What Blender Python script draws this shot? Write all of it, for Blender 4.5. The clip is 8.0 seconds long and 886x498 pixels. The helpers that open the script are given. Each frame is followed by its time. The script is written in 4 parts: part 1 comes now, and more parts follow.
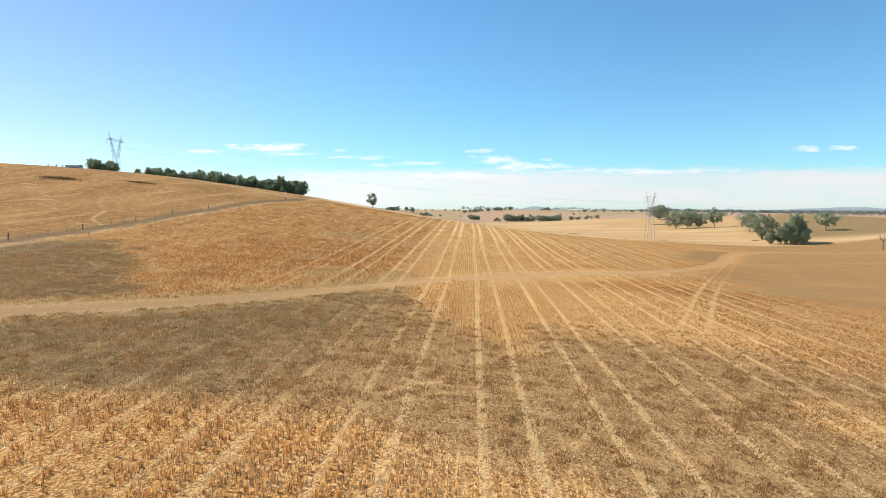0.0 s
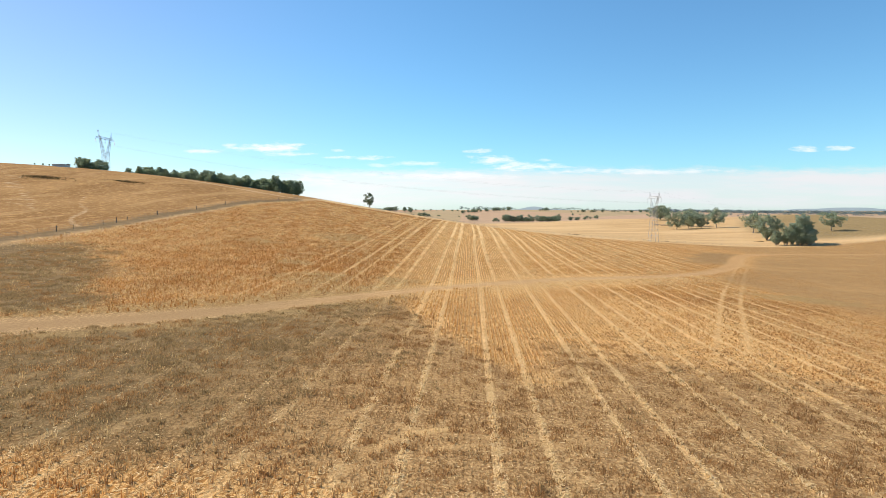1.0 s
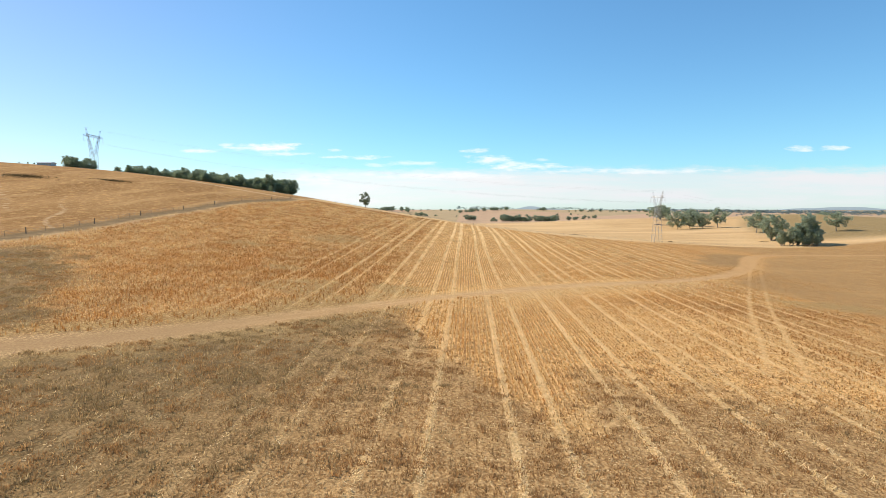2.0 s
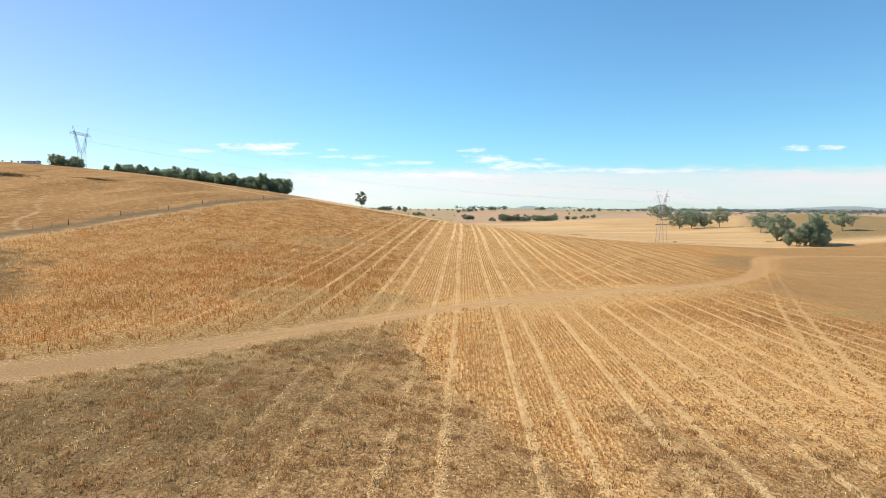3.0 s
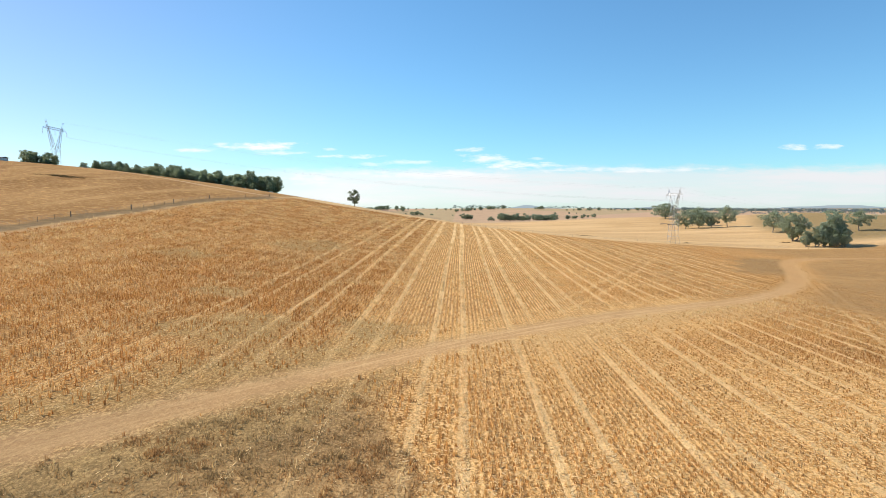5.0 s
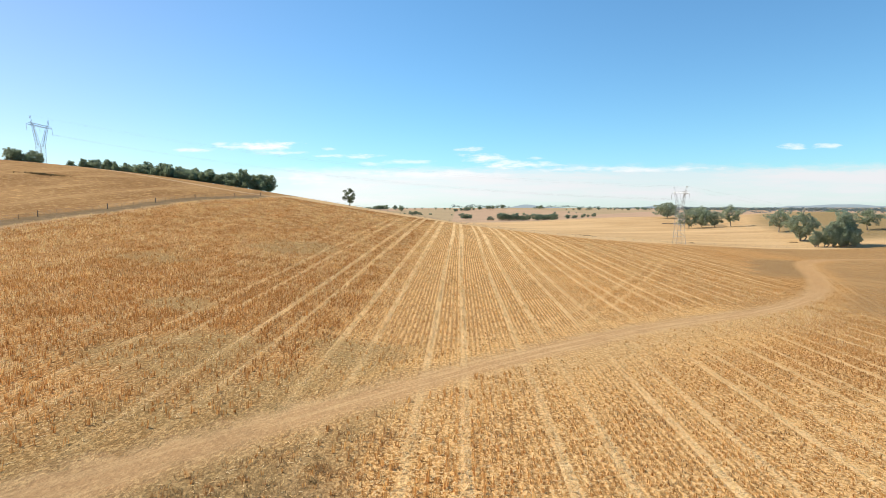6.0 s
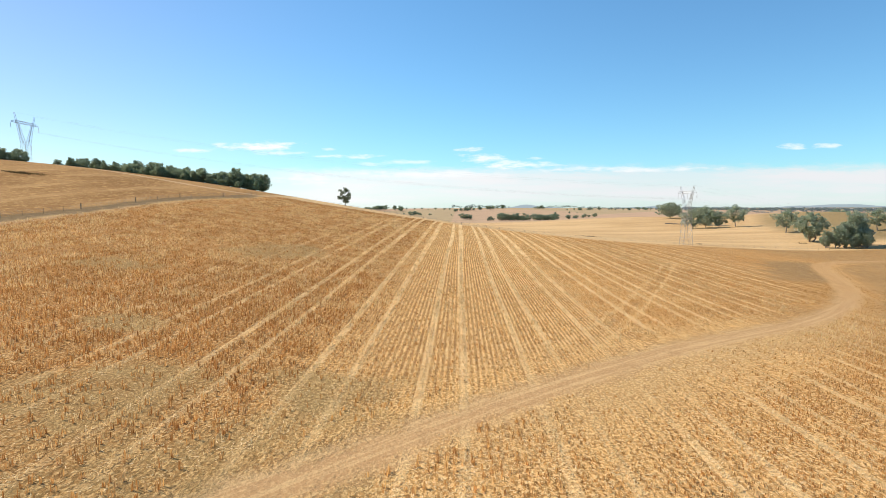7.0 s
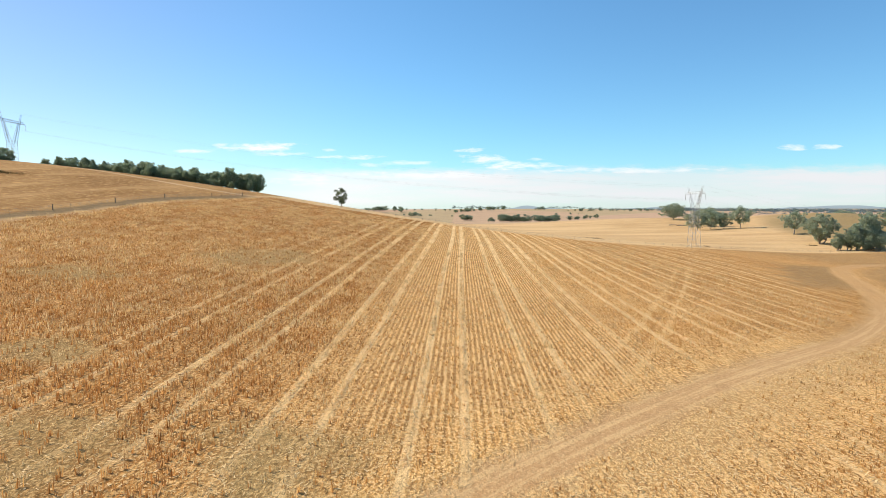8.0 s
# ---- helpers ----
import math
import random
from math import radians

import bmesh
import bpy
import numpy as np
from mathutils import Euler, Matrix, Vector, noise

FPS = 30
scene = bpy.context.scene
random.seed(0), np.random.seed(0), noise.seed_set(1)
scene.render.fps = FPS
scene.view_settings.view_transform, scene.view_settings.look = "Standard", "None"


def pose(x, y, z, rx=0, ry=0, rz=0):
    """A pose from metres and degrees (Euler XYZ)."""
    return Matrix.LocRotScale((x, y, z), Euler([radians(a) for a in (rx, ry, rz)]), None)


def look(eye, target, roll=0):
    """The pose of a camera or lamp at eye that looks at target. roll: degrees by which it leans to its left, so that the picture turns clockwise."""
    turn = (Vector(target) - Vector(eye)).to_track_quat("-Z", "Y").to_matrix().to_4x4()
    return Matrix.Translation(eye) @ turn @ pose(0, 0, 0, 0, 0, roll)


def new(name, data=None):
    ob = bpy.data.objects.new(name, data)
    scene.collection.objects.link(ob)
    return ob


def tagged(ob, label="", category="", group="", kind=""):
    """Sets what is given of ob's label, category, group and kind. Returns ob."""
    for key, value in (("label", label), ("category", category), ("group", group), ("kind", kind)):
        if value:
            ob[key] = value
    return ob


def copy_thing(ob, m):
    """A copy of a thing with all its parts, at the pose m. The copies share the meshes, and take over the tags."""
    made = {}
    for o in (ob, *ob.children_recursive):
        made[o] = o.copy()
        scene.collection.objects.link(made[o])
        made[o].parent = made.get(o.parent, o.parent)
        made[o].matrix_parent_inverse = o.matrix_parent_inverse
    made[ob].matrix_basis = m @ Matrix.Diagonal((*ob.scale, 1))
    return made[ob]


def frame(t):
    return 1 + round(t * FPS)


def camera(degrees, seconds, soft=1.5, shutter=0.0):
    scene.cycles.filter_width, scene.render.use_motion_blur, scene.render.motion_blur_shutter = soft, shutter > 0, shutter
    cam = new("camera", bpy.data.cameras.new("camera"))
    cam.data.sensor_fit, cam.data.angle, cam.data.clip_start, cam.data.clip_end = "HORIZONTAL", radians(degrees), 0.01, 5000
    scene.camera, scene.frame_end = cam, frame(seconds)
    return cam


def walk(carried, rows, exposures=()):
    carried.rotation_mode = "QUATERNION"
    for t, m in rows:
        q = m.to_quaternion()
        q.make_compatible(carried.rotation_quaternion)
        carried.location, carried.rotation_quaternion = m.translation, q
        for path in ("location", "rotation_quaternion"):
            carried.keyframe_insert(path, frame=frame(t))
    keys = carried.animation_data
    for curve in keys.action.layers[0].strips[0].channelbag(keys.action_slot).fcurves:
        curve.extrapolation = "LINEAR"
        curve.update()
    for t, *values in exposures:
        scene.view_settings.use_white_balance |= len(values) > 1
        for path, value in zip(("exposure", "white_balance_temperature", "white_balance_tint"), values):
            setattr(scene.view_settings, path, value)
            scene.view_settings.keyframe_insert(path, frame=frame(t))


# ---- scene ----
cam = camera(74.7, 8.0, 0.85)
METRES, EYE, TILT, LEAN, TURN = 80.0, 13.28, 0.6, 3.8, 2.5
ROWS = [
    (0.0, 0.0, 0.0, 0.0, 0.3, -4.46, -3.88),
    (0.5, -0.0015, 0.0583, -0.0001, 0.2, -4.44, -3.9),
    (1.0, -0.0055, 0.1169, -0.0005, 0.11, -4.43, -3.9),
    (1.5, -0.0108, 0.1759, -0.0008, -0.04, -4.43, -3.89),
    (3.0, -0.0242, 0.359, -0.0025, -0.43, -4.46, -3.83),
    (3.5, -0.0267, 0.4236, -0.0028, -0.54, -4.47, -3.81),
    (4.0, -0.0279, 0.4888, -0.0038, -0.58, -4.48, -3.79),
    (4.5, -0.0276, 0.5537, -0.0044, -0.6, -4.49, -3.77),
    (6.0, -0.0219, 0.747, -0.0083, -0.73, -4.54, -3.7),
    (6.5, -0.0188, 0.8117, -0.0093, -0.77, -4.54, -3.66),
    (7.0, -0.0155, 0.8754, -0.0098, -0.74, -4.52, -3.66),
    (7.5, -0.0126, 0.9376, -0.0098, -0.75, -4.48, -3.68),
    (8.0, -0.0104, 0.9986, -0.0095, -0.7, -4.44, -3.7),
]
walk(cam, [(t, pose(0, 0, EYE, TILT, LEAN, TURN) @ pose(METRES * x, METRES * y, METRES * z, 90 + pitch, roll, yaw)) for t, x, y, z, yaw, pitch, roll in ROWS])

# ---- world, sun ----
SUN_EL, SUN_AZ = radians(44), math.atan2(-0.93, 0.36)
SUN_DIR = Vector((math.cos(SUN_EL) * math.sin(SUN_AZ), math.cos(SUN_EL) * math.cos(SUN_AZ), math.sin(SUN_EL)))


class Nodes:
    """Short ways to build a node tree."""

    def __init__(self, tree):
        self.tree = tree
        tree.nodes.clear()

    def add(self, kind):
        return self.tree.nodes.new(kind)

    def put(self, socket, value):
        if isinstance(value, bpy.types.NodeSocket):
            self.tree.links.new(value, socket)
        elif value is not None:
            socket.default_value = value

    def math(self, op, a, b=None, c=None, clamp=False):
        n = self.add("ShaderNodeMath")
        n.operation, n.use_clamp = op, clamp
        for s, v in zip(n.inputs, (a, b, c)):
            self.put(s, v)
        return n.outputs[0]

    def step(self, value, lo, hi, out_lo=0.0, out_hi=1.0):
        n = self.add("ShaderNodeMapRange")
        n.interpolation_type = "SMOOTHSTEP"
        for s, v in zip(n.inputs, (value, lo, hi, out_lo, out_hi)):
            self.put(s, v)
        return n.outputs[0]

    def mix(self, fac, a, b, blend="MIX"):
        n = self.add("ShaderNodeMix")
        n.data_type, n.blend_type = "RGBA", blend
        self.put(n.inputs[0], fac)
        for s, v in ((n.inputs[6], a), (n.inputs[7], b)):
            self.put(s, (*v, 1.0) if isinstance(v, tuple) and len(v) == 3 else v)
        return n.outputs[2]

    def noise(self, vector, scale, detail=3.0, rough=0.55):
        n = self.add("ShaderNodeTexNoise")
        self.put(n.inputs["Vector"], vector)
        n.inputs["Scale"].default_value, n.inputs["Detail"].default_value, n.inputs["Roughness"].default_value = scale, detail, rough
        return n.outputs["Fac"]

    def scaled(self, vector, x, y, z):
        n = self.add("ShaderNodeVectorMath")
        n.operation = "MULTIPLY"
        self.put(n.inputs[0], vector)
        n.inputs[1].default_value = (x, y, z)
        return n.outputs[0]


world = bpy.data.worlds.new("sky")
world.use_nodes = True
scene.world = world
W = Nodes(world.node_tree)
sky = W.add("ShaderNodeTexSky")
sky.sky_type, sky.sun_disc = "NISHITA", False
sky.sun_elevation, sky.sun_rotation = SUN_EL, SUN_AZ
sky.altitude, sky.air_density, sky.dust_density, sky.ozone_density = 250, 1.0, 0.35, 1.2
way = W.add("ShaderNodeTexCoord").outputs["Generated"]
split = W.add("ShaderNodeSeparateXYZ")
W.put(split.inputs[0], way)
wx, wy, wz = split.outputs
ahead = W.math("MAXIMUM", wy, 0.05)
su, sv = W.math("DIVIDE", wx, ahead), W.math("DIVIDE", wz, ahead)
join = W.add("ShaderNodeCombineXYZ")
W.put(join.inputs[0], su), W.put(join.inputs[1], sv)
ragged = W.noise(W.scaled(join.outputs[0], 22, 90, 1), 1.0, 7.0, 0.68)
cloud = 0.0
# thin cloud streaks: bearing, height, half length, half thickness, weight
for u, v, ru, rv, weight in ((-0.46, 0.1016, 0.034, 0.0042, 0.8), (-0.414, 0.1122, 0.016, 0.004, 0.6), (-0.345, 0.1085, 0.066, 0.0085, 1.0), (-0.312, 0.0965, 0.04, 0.004, 0.7), (-0.228, 0.1023, 0.012, 0.003, 0.5),
                             (-0.188, 0.0902, 0.05, 0.0042, 0.85), (-0.157, 0.0775, 0.024, 0.004, 0.6), (-0.101, 0.0798, 0.05, 0.0045, 0.55), (0.014, 0.1014, 0.024, 0.0042, 0.8), (0.034, 0.0861, 0.036, 0.0085, 0.85),
                             (0.102, 0.0746, 0.065, 0.0075, 0.8), (0.128, 0.0849, 0.015, 0.003, 0.5), (0.557, 0.1024, 0.024, 0.0048, 0.75), (0.608, 0.1036, 0.026, 0.0048, 0.7), (-0.27, 0.05, 0.06, 0.009, 0.7), (-0.05, 0.058, 0.14, 0.006, 0.5), (0.28, 0.066, 0.16, 0.005, 0.5)):
    du, dv = W.math("DIVIDE", W.math("SUBTRACT", su, u), ru), W.math("DIVIDE", W.math("SUBTRACT", sv, v), rv)
    r = W.math("ADD", W.math("MULTIPLY", du, du), W.math("MULTIPLY", dv, dv))
    r = W.math("ADD", r, W.math("MULTIPLY", W.math("SUBTRACT", ragged, 0.5), 6.0))
    cloud = W.math("MAXIMUM", cloud, W.step(r, 1.3, -0.6, 0.0, weight))
# the low veil of cloud over the far plain
veil = W.math("MULTIPLY", W.step(W.math("ADD", sv, W.math("MULTIPLY", W.math("SUBTRACT", ragged, 0.5), 0.03)), 0.077, 0.056), W.step(sv, -0.02, 0.02))
veil = W.math("MULTIPLY", W.math("MULTIPLY", veil, W.step(su, -0.42, -0.2, 0.3, 1.0)), W.step(W.noise(W.scaled(join.outputs[0], 3.2, 30, 1), 1.0, 6.0, 0.6), 0.36, 0.62, 0.68, 1.0))
SKY_TINT, SUN_SIDE, VEIL, CLOUD = (0.545, 0.88, 1.04), (0.645, 0.755, 0.875), (5.3, 5.4, 5.55), (6.6, 6.7, 6.8)
tone = W.mix(1.0, sky.outputs[0], W.mix(W.step(su, -0.85, 0.05), SUN_SIDE, SKY_TINT), "MULTIPLY")
tone = W.mix(veil, tone, W.mix(W.step(su, -0.3, 0.35), (6.1, 6.15, 6.2), VEIL))
tone = W.mix(cloud, tone, CLOUD)
back = W.add("ShaderNodeBackground")
W.put(back.inputs[0], tone)
back.inputs[1].default_value = 0.125
W.put(W.add("ShaderNodeOutputWorld").inputs[0], back.outputs[0])

sun = new("sun", bpy.data.lights.new("sun", "SUN"))
sun.data.energy, sun.data.angle, sun.data.color = 4.2, radians(0.53), (1.0, 0.90, 0.76)
sun.matrix_world = look(SUN_DIR * 100, (0, 0, 0))
scene.view_settings.exposure = 0.38


# ---- the lie of the land ----
# heights of the land on a net 110 m by 100 m, drawn through smoothly
NET_X, NET_Y, STEP_X, STEP_Y = -440, -100, 110, 100
NET = np.array([
    (27.6, 20.9, 13.7, 5.8, 0.3, -6.5, -11.0, -13.8, -16.1),
    (31.9, 23.7, 14.9, 3.8, 0.7, -6.7, -10.0, -11.8, -13.6),
    (37.4, 26.2, 14.5, 6.1, 0.3, -7.3, -8.0, -9.6, -11.0),
    (43.9, 32.6, 18.9, 15.5, 2.1, -10.8, -7.1, -8.8, -8.5),
    (48.0, 45.0, 41.0, 25.4, 3.9, -7.3, -10.4, -9.9, -5.1),
    (42.4, 37.4, 38.1, 24.0, 3.7, -6.6, -13.6, -6.1, 1.8),
    (38.2, 29.2, 23.1, 11.9, -1.2, -7.4, -6.8, 3.2, 8.1),
    (37.1, 27.9, 19.1, 6.3, -6.2, -9.7, -7.6, -1.9, 3.0),
    (33.1, 25.0, 17.3, 4.3, -7.1, -8.4, -6.3, -6.6, -4.9),
    (26.1, 17.4, 9.7, -0.5, -7.5, -2.1, 6.6, 2.7, -6.1),
])


def bell(u):
    u = np.abs(u)
    return np.where(u < 1, 2 / 3 - u ** 2 + u ** 3 / 2, np.where(u < 2, (2 - u) ** 3 / 6, 0))


def ground_z(x, y):
    """The ground's height; x and y are arrays or numbers."""
    x, y = np.asarray(x, float), np.asarray(y, float)
    rows_, cols = NET.shape
    u, v = np.clip((x - NET_X) / STEP_X, 0, cols - 1), np.clip((y - NET_Y) / STEP_Y, 0, rows_ - 1)
    z = np.zeros(np.broadcast(u, v).shape)
    for j in range(-1, rows_ + 1):
        wj = bell(v - j)
        for i in range(-1, cols + 1):
            z = z + wj * bell(u - i) * NET[min(max(j, 0), rows_ - 1), min(max(i, 0), cols - 1)]
    # a bare grassy dome beyond the hollow
    side = np.where(x < 420, 80.0, 78.0)
    z = z + 13.5 * np.exp(-((x - 420) / side) ** 2 - ((y - 750) / 150) ** 2)
    # beyond the near hills the land settles into a wide plain with low swells
    far = np.clip((np.hypot(np.maximum(np.abs(x) - 380, 0), np.maximum(np.maximum(y - 760, -60 - y), 0))) / 500, 0, 1)
    far = far * far * (3 - 2 * far)
    plain = -10 + 12 * np.exp(-((x - 150) / 900) ** 2 - ((y - 1900) / 420) ** 2) + 10 * np.exp(-((x + 700) / 700) ** 2 - ((y - 1700) / 500) ** 2) \
        + 13 * np.clip((y - 2000) / 2400, 0, 1) + 2.5 * np.sin(x / 310 + 1.3) * np.sin(y / 270) \
        + 12 * np.clip((y - 1150) / 900, 0, 1) - 2.5 * np.exp(-((x + 150) / 260) ** 2)
    return z * (1 - far) + plain * far


def on_ground(x, y):
    return float(ground_z(x, y))


def smooth(a, lo, hi):
    t = np.clip((a - lo) / (hi - lo), 0, 1)
    return t * t * (3 - 2 * t)


def line_distance(x, y, pts):
    """Signed distance from a bent line, positive on its left."""
    best, sign = np.full(x.shape, 1e9), np.ones(x.shape)
    for (ax, ay), (bx, by) in zip(pts, pts[1:]):
        dx, dy = bx - ax, by - ay
        t = np.clip(((x - ax) * dx + (y - ay) * dy) / (dx * dx + dy * dy), 0, 1)
        d = np.hypot(x - ax - t * dx, y - ay - t * dy)
        s = np.where(dx * (y - ay) - dy * (x - ax) >= 0, 1.0, -1.0)
        sign, best = np.where(d < best, s, sign), np.minimum(d, best)
    return best * sign


def rounded(pts, times=3):
    for _ in range(times):
        new_pts = [pts[0]]
        for a, b in zip(pts, pts[1:]):
            new_pts += [(0.75 * a[0] + 0.25 * b[0], 0.75 * a[1] + 0.25 * b[1]), (0.25 * a[0] + 0.75 * b[0], 0.25 * a[1] + 0.75 * b[1])]
        pts = new_pts + [pts[-1]]
    return pts


TRACK = rounded([(-160, -40), (-70, 42), (-45, 61), (-30, 72.6), (-18, 88.8), (-3.6, 106), (6.5, 117.4), (22, 133), (48, 156), (76, 191), (100, 233), (113, 262), (128, 288), (160, 316), (260, 345), (420, 350)], 2)
WHEELS = rounded([(118, 262), (95, 217), (70, 165), (46.5, 116), (34, 87), (27, 71), (16, 45), (6, 18), (-4, -20)], 2)
DIAGONAL = rounded([(58, 244), (35, 187), (11, 131), (-1, 113), (-16, 97)], 2)
CROSSING = rounded([(56, 148), (45, 127), (26, 91.5), (17, 73), (9, 60), (3.5, 52), (-4, 43)], 2)


def fence_x(y):
    return -94.4 + 7.4 * smooth(np.asarray(y, float), 238, 292) - 1.6 * np.exp(-((y - 183) / 18) ** 2)


PADS = (rounded([(-240, 300), (-220, 272), (-198, 250), (-184, 238), (-170, 223), (-158, 206), (-141, 192), (-136, 183), (-126, 171)], 2),
        rounded([(-216, 300), (-186, 240), (-180, 222), (-158, 214), (-150, 196), (-146, 184), (-133, 180)], 2),
        rounded([(-140, 215), (-127, 192), (-116, 181), (-108, 160), (-97, 148)], 2))


RIDGE_WAY = rounded([(-66, 322), (-78, 314), (-87, 305), (-96, 302), (-109, 304), (-123, 308.5), (-142, 317), (-168, 329), (-205, 343)], 2)


def lumps(x, y, size, seed):
    """Cheap smooth noise, about -1 to 1."""
    r = np.random.RandomState(seed)
    out = np.zeros(np.shape(x))
    for k in range(7):
        a, p, f = r.uniform(0, 6.28), r.uniform(0, 6.28), r.uniform(0.6, 2.2) / size
        out = out + np.sin((x * np.cos(a) + y * np.sin(a)) * f * 6.28 / 2 + p + 1.5 * np.sin((x * np.sin(a) - y * np.cos(a)) * f * 2 + k))
    return out / 4.0


def zones(x, y):
    """What grows where: stubble field, weeds, grey-green regrowth, distances from the tracks."""
    wob = lumps(x, y, 9, 3)
    track, wheels, diagonal = line_distance(x, y, TRACK), line_distance(x, y, WHEELS), line_distance(x, y, DIAGONAL)
    # the stubble field ends at the fence, at the far crest and towards the hollow
    far_edge = 338 + 0.23 * np.maximum(x, -60) + 6 * np.sin(x / 40)
    far_edge = far_edge + 16 * smooth(x, 60, 120)
    off_fence = x - fence_x(y)
    field = smooth(off_fence, 3, 7) * smooth(far_edge - y, 0, 4) * smooth(420 - x, 0, 60)
    hill = smooth(2 - off_fence, 0, 3) * smooth(420 - y, 0, 60)
    strip = smooth(np.abs(off_fence - 1.2 - 0.8 * wob), 4.2, 1.6) * smooth(312 - y, 0, 20)
    near_edge = 35 + 2.5 * wob - 8 * smooth(x, -12, 6) - 40 * smooth(x, 6, 15)
    far_side = np.where(x < 3, 130, 64)
    far_side = np.where(x > 12, 66 - 0.36 * (x - 12), far_side)
    weed = smooth(y - near_edge + 2 * wob, -4, 7) * smooth(far_side - y + 5 * wob, -6 - 10 * smooth(x, -6, 6), 6 + 8 * smooth(x, -6, 6)) * smooth(-track, 1, 4)
    weed_b = smooth(-40 - 0.61 * (y - 72) - x + 4 * wob, -4, 10) * smooth(132 - y + 5 * wob, 0, 22) * smooth(track, 3, 8)
    weed_c = smooth(x - (62 - 0.13 * (y - 108)) + 4 * wob, -10, 14) * smooth(y - 92 - 0.15 * x, -8, 12) * smooth(-track, 1, 10)
    weed_d = smooth(26 - track + 4 * wob, 0, 16) * smooth(track, 0, 4) * smooth(y, 200, 235) * smooth(305 - y, 0, 25)
    weed = weed * (1 - 0.5 * smooth(y, 76, 96) * smooth(-4 - x, -3, 3)) * (1 - smooth(y + 2.2 * x + 3 * wob, 57, 70) * smooth(x, -13, -7) * smooth(9 - x, 0, 6))
    weed_e = 0.6 * smooth(x - 115 + 4 * wob, 0, 45) * smooth(y, 255, 300)
    weed = weed * (1 - 0.6 * smooth(1.3 - np.hypot((x - 27) / 6, (y - 41) / 5) + 0.3 * wob, 0, 0.8))
    weed = np.maximum.reduce([weed, weed_b, 0.62 * weed_c, 0.8 * weed_d, weed_e])
    litter = np.maximum(smooth(x, -24, -4) * (1 - 0.75 * smooth(x, 28, 46)), 0.4 * smooth(52 - y + 4 * wob, 0, 16))
    trails = smooth(x, -50, -20) * smooth(64 - x + 0.22 * (y - 110), 0, 18) * np.maximum(0.7 + 0.3 * smooth(x, -22, -8), smooth(108 - y, 0, 20)) * (1 - 0.3 * smooth(x, 13, 24)) * (1 - 0.55 * smooth(-3 - x, 0, 6) * smooth(100 - y, 0, 15)) * (1 - 0.25 * smooth(115 - y, 0, 20))
    trails = trails * (1 - 0.8 * smooth(np.abs(track + 2.5), 13, 6) * smooth(x, -6, 6))
    rise = smooth(x - 225 + 6 * wob, 0, 40) * smooth(y - 415 - 0.05 * x, 0, 30) * smooth(900 - y, 0, 200) * smooth(x - 0.42 * y - 12 + 3 * wob, 0, 25)
    edge_way = smooth(np.abs(y - far_edge - 4 - 0.5 * wob), 3.0, 1.2) * smooth(x, -90, -60) * smooth(240 - x, 0, 30)
    verge = smooth(np.abs(track - 0.5), 12 + 3 * wob, 5) * smooth(2 - x, 0, 18)
    green = np.maximum.reduce([smooth(1.1 - np.hypot((x - a) / ra, (y - b) / rb) + 0.2 * wob, 0, 0.6) for a, b, ra, rb in
                               ((-34, 121, 5, 4), (-38, 176, 13, 13), (-26, 104, 10, 8), (-14, 108, 6, 5), (66, 128, 14, 9), (-52, 150, 8, 7))])
    green = 0.8 * green + (1 - 0.8 * green) * 0.75 * verge
    ridge = np.maximum(np.abs(line_distance(x, y, RIDGE_WAY)) - 2.0, 0)
    pads = np.minimum.reduce([ridge] + [np.abs(line_distance(x, y, p)) for p in PADS])
    return dict(pads=pads, litter=litter, trails=trails, rise=rise, edge_way=edge_way, field=field, off_fence=off_fence, hill=hill, strip=strip, weed=weed, green=green, track=track, wheels=wheels, diagonal=diagonal, crossing=line_distance(x, y, CROSSING))


# ---- materials ----
def material(name, rough=0.9, spec=0.2):
    m = bpy.data.materials.new(name)
    m.use_nodes = True
    n = Nodes(m.node_tree)
    out, b = n.add("ShaderNodeOutputMaterial"), n.add("ShaderNodeBsdfPrincipled")
    n.tree.links.new(b.outputs[0], out.inputs[0])
    b.inputs["Roughness"].default_value, b.inputs["Specular IOR Level"].default_value = rough, spec
    return m, n, b


def attr(n, name):
    a = n.add("ShaderNodeAttribute")
    a.attribute_name = name
    return a.outputs["Fac"]


STRAW, STUBBLE, SOIL, WEED, DUST, PASTURE = (0.80, 0.468, 0.168), (0.41, 0.175, 0.043), (0.17, 0.08, 0.025), (0.135, 0.092, 0.04), (0.49, 0.285, 0.128), (0.585, 0.385, 0.19)


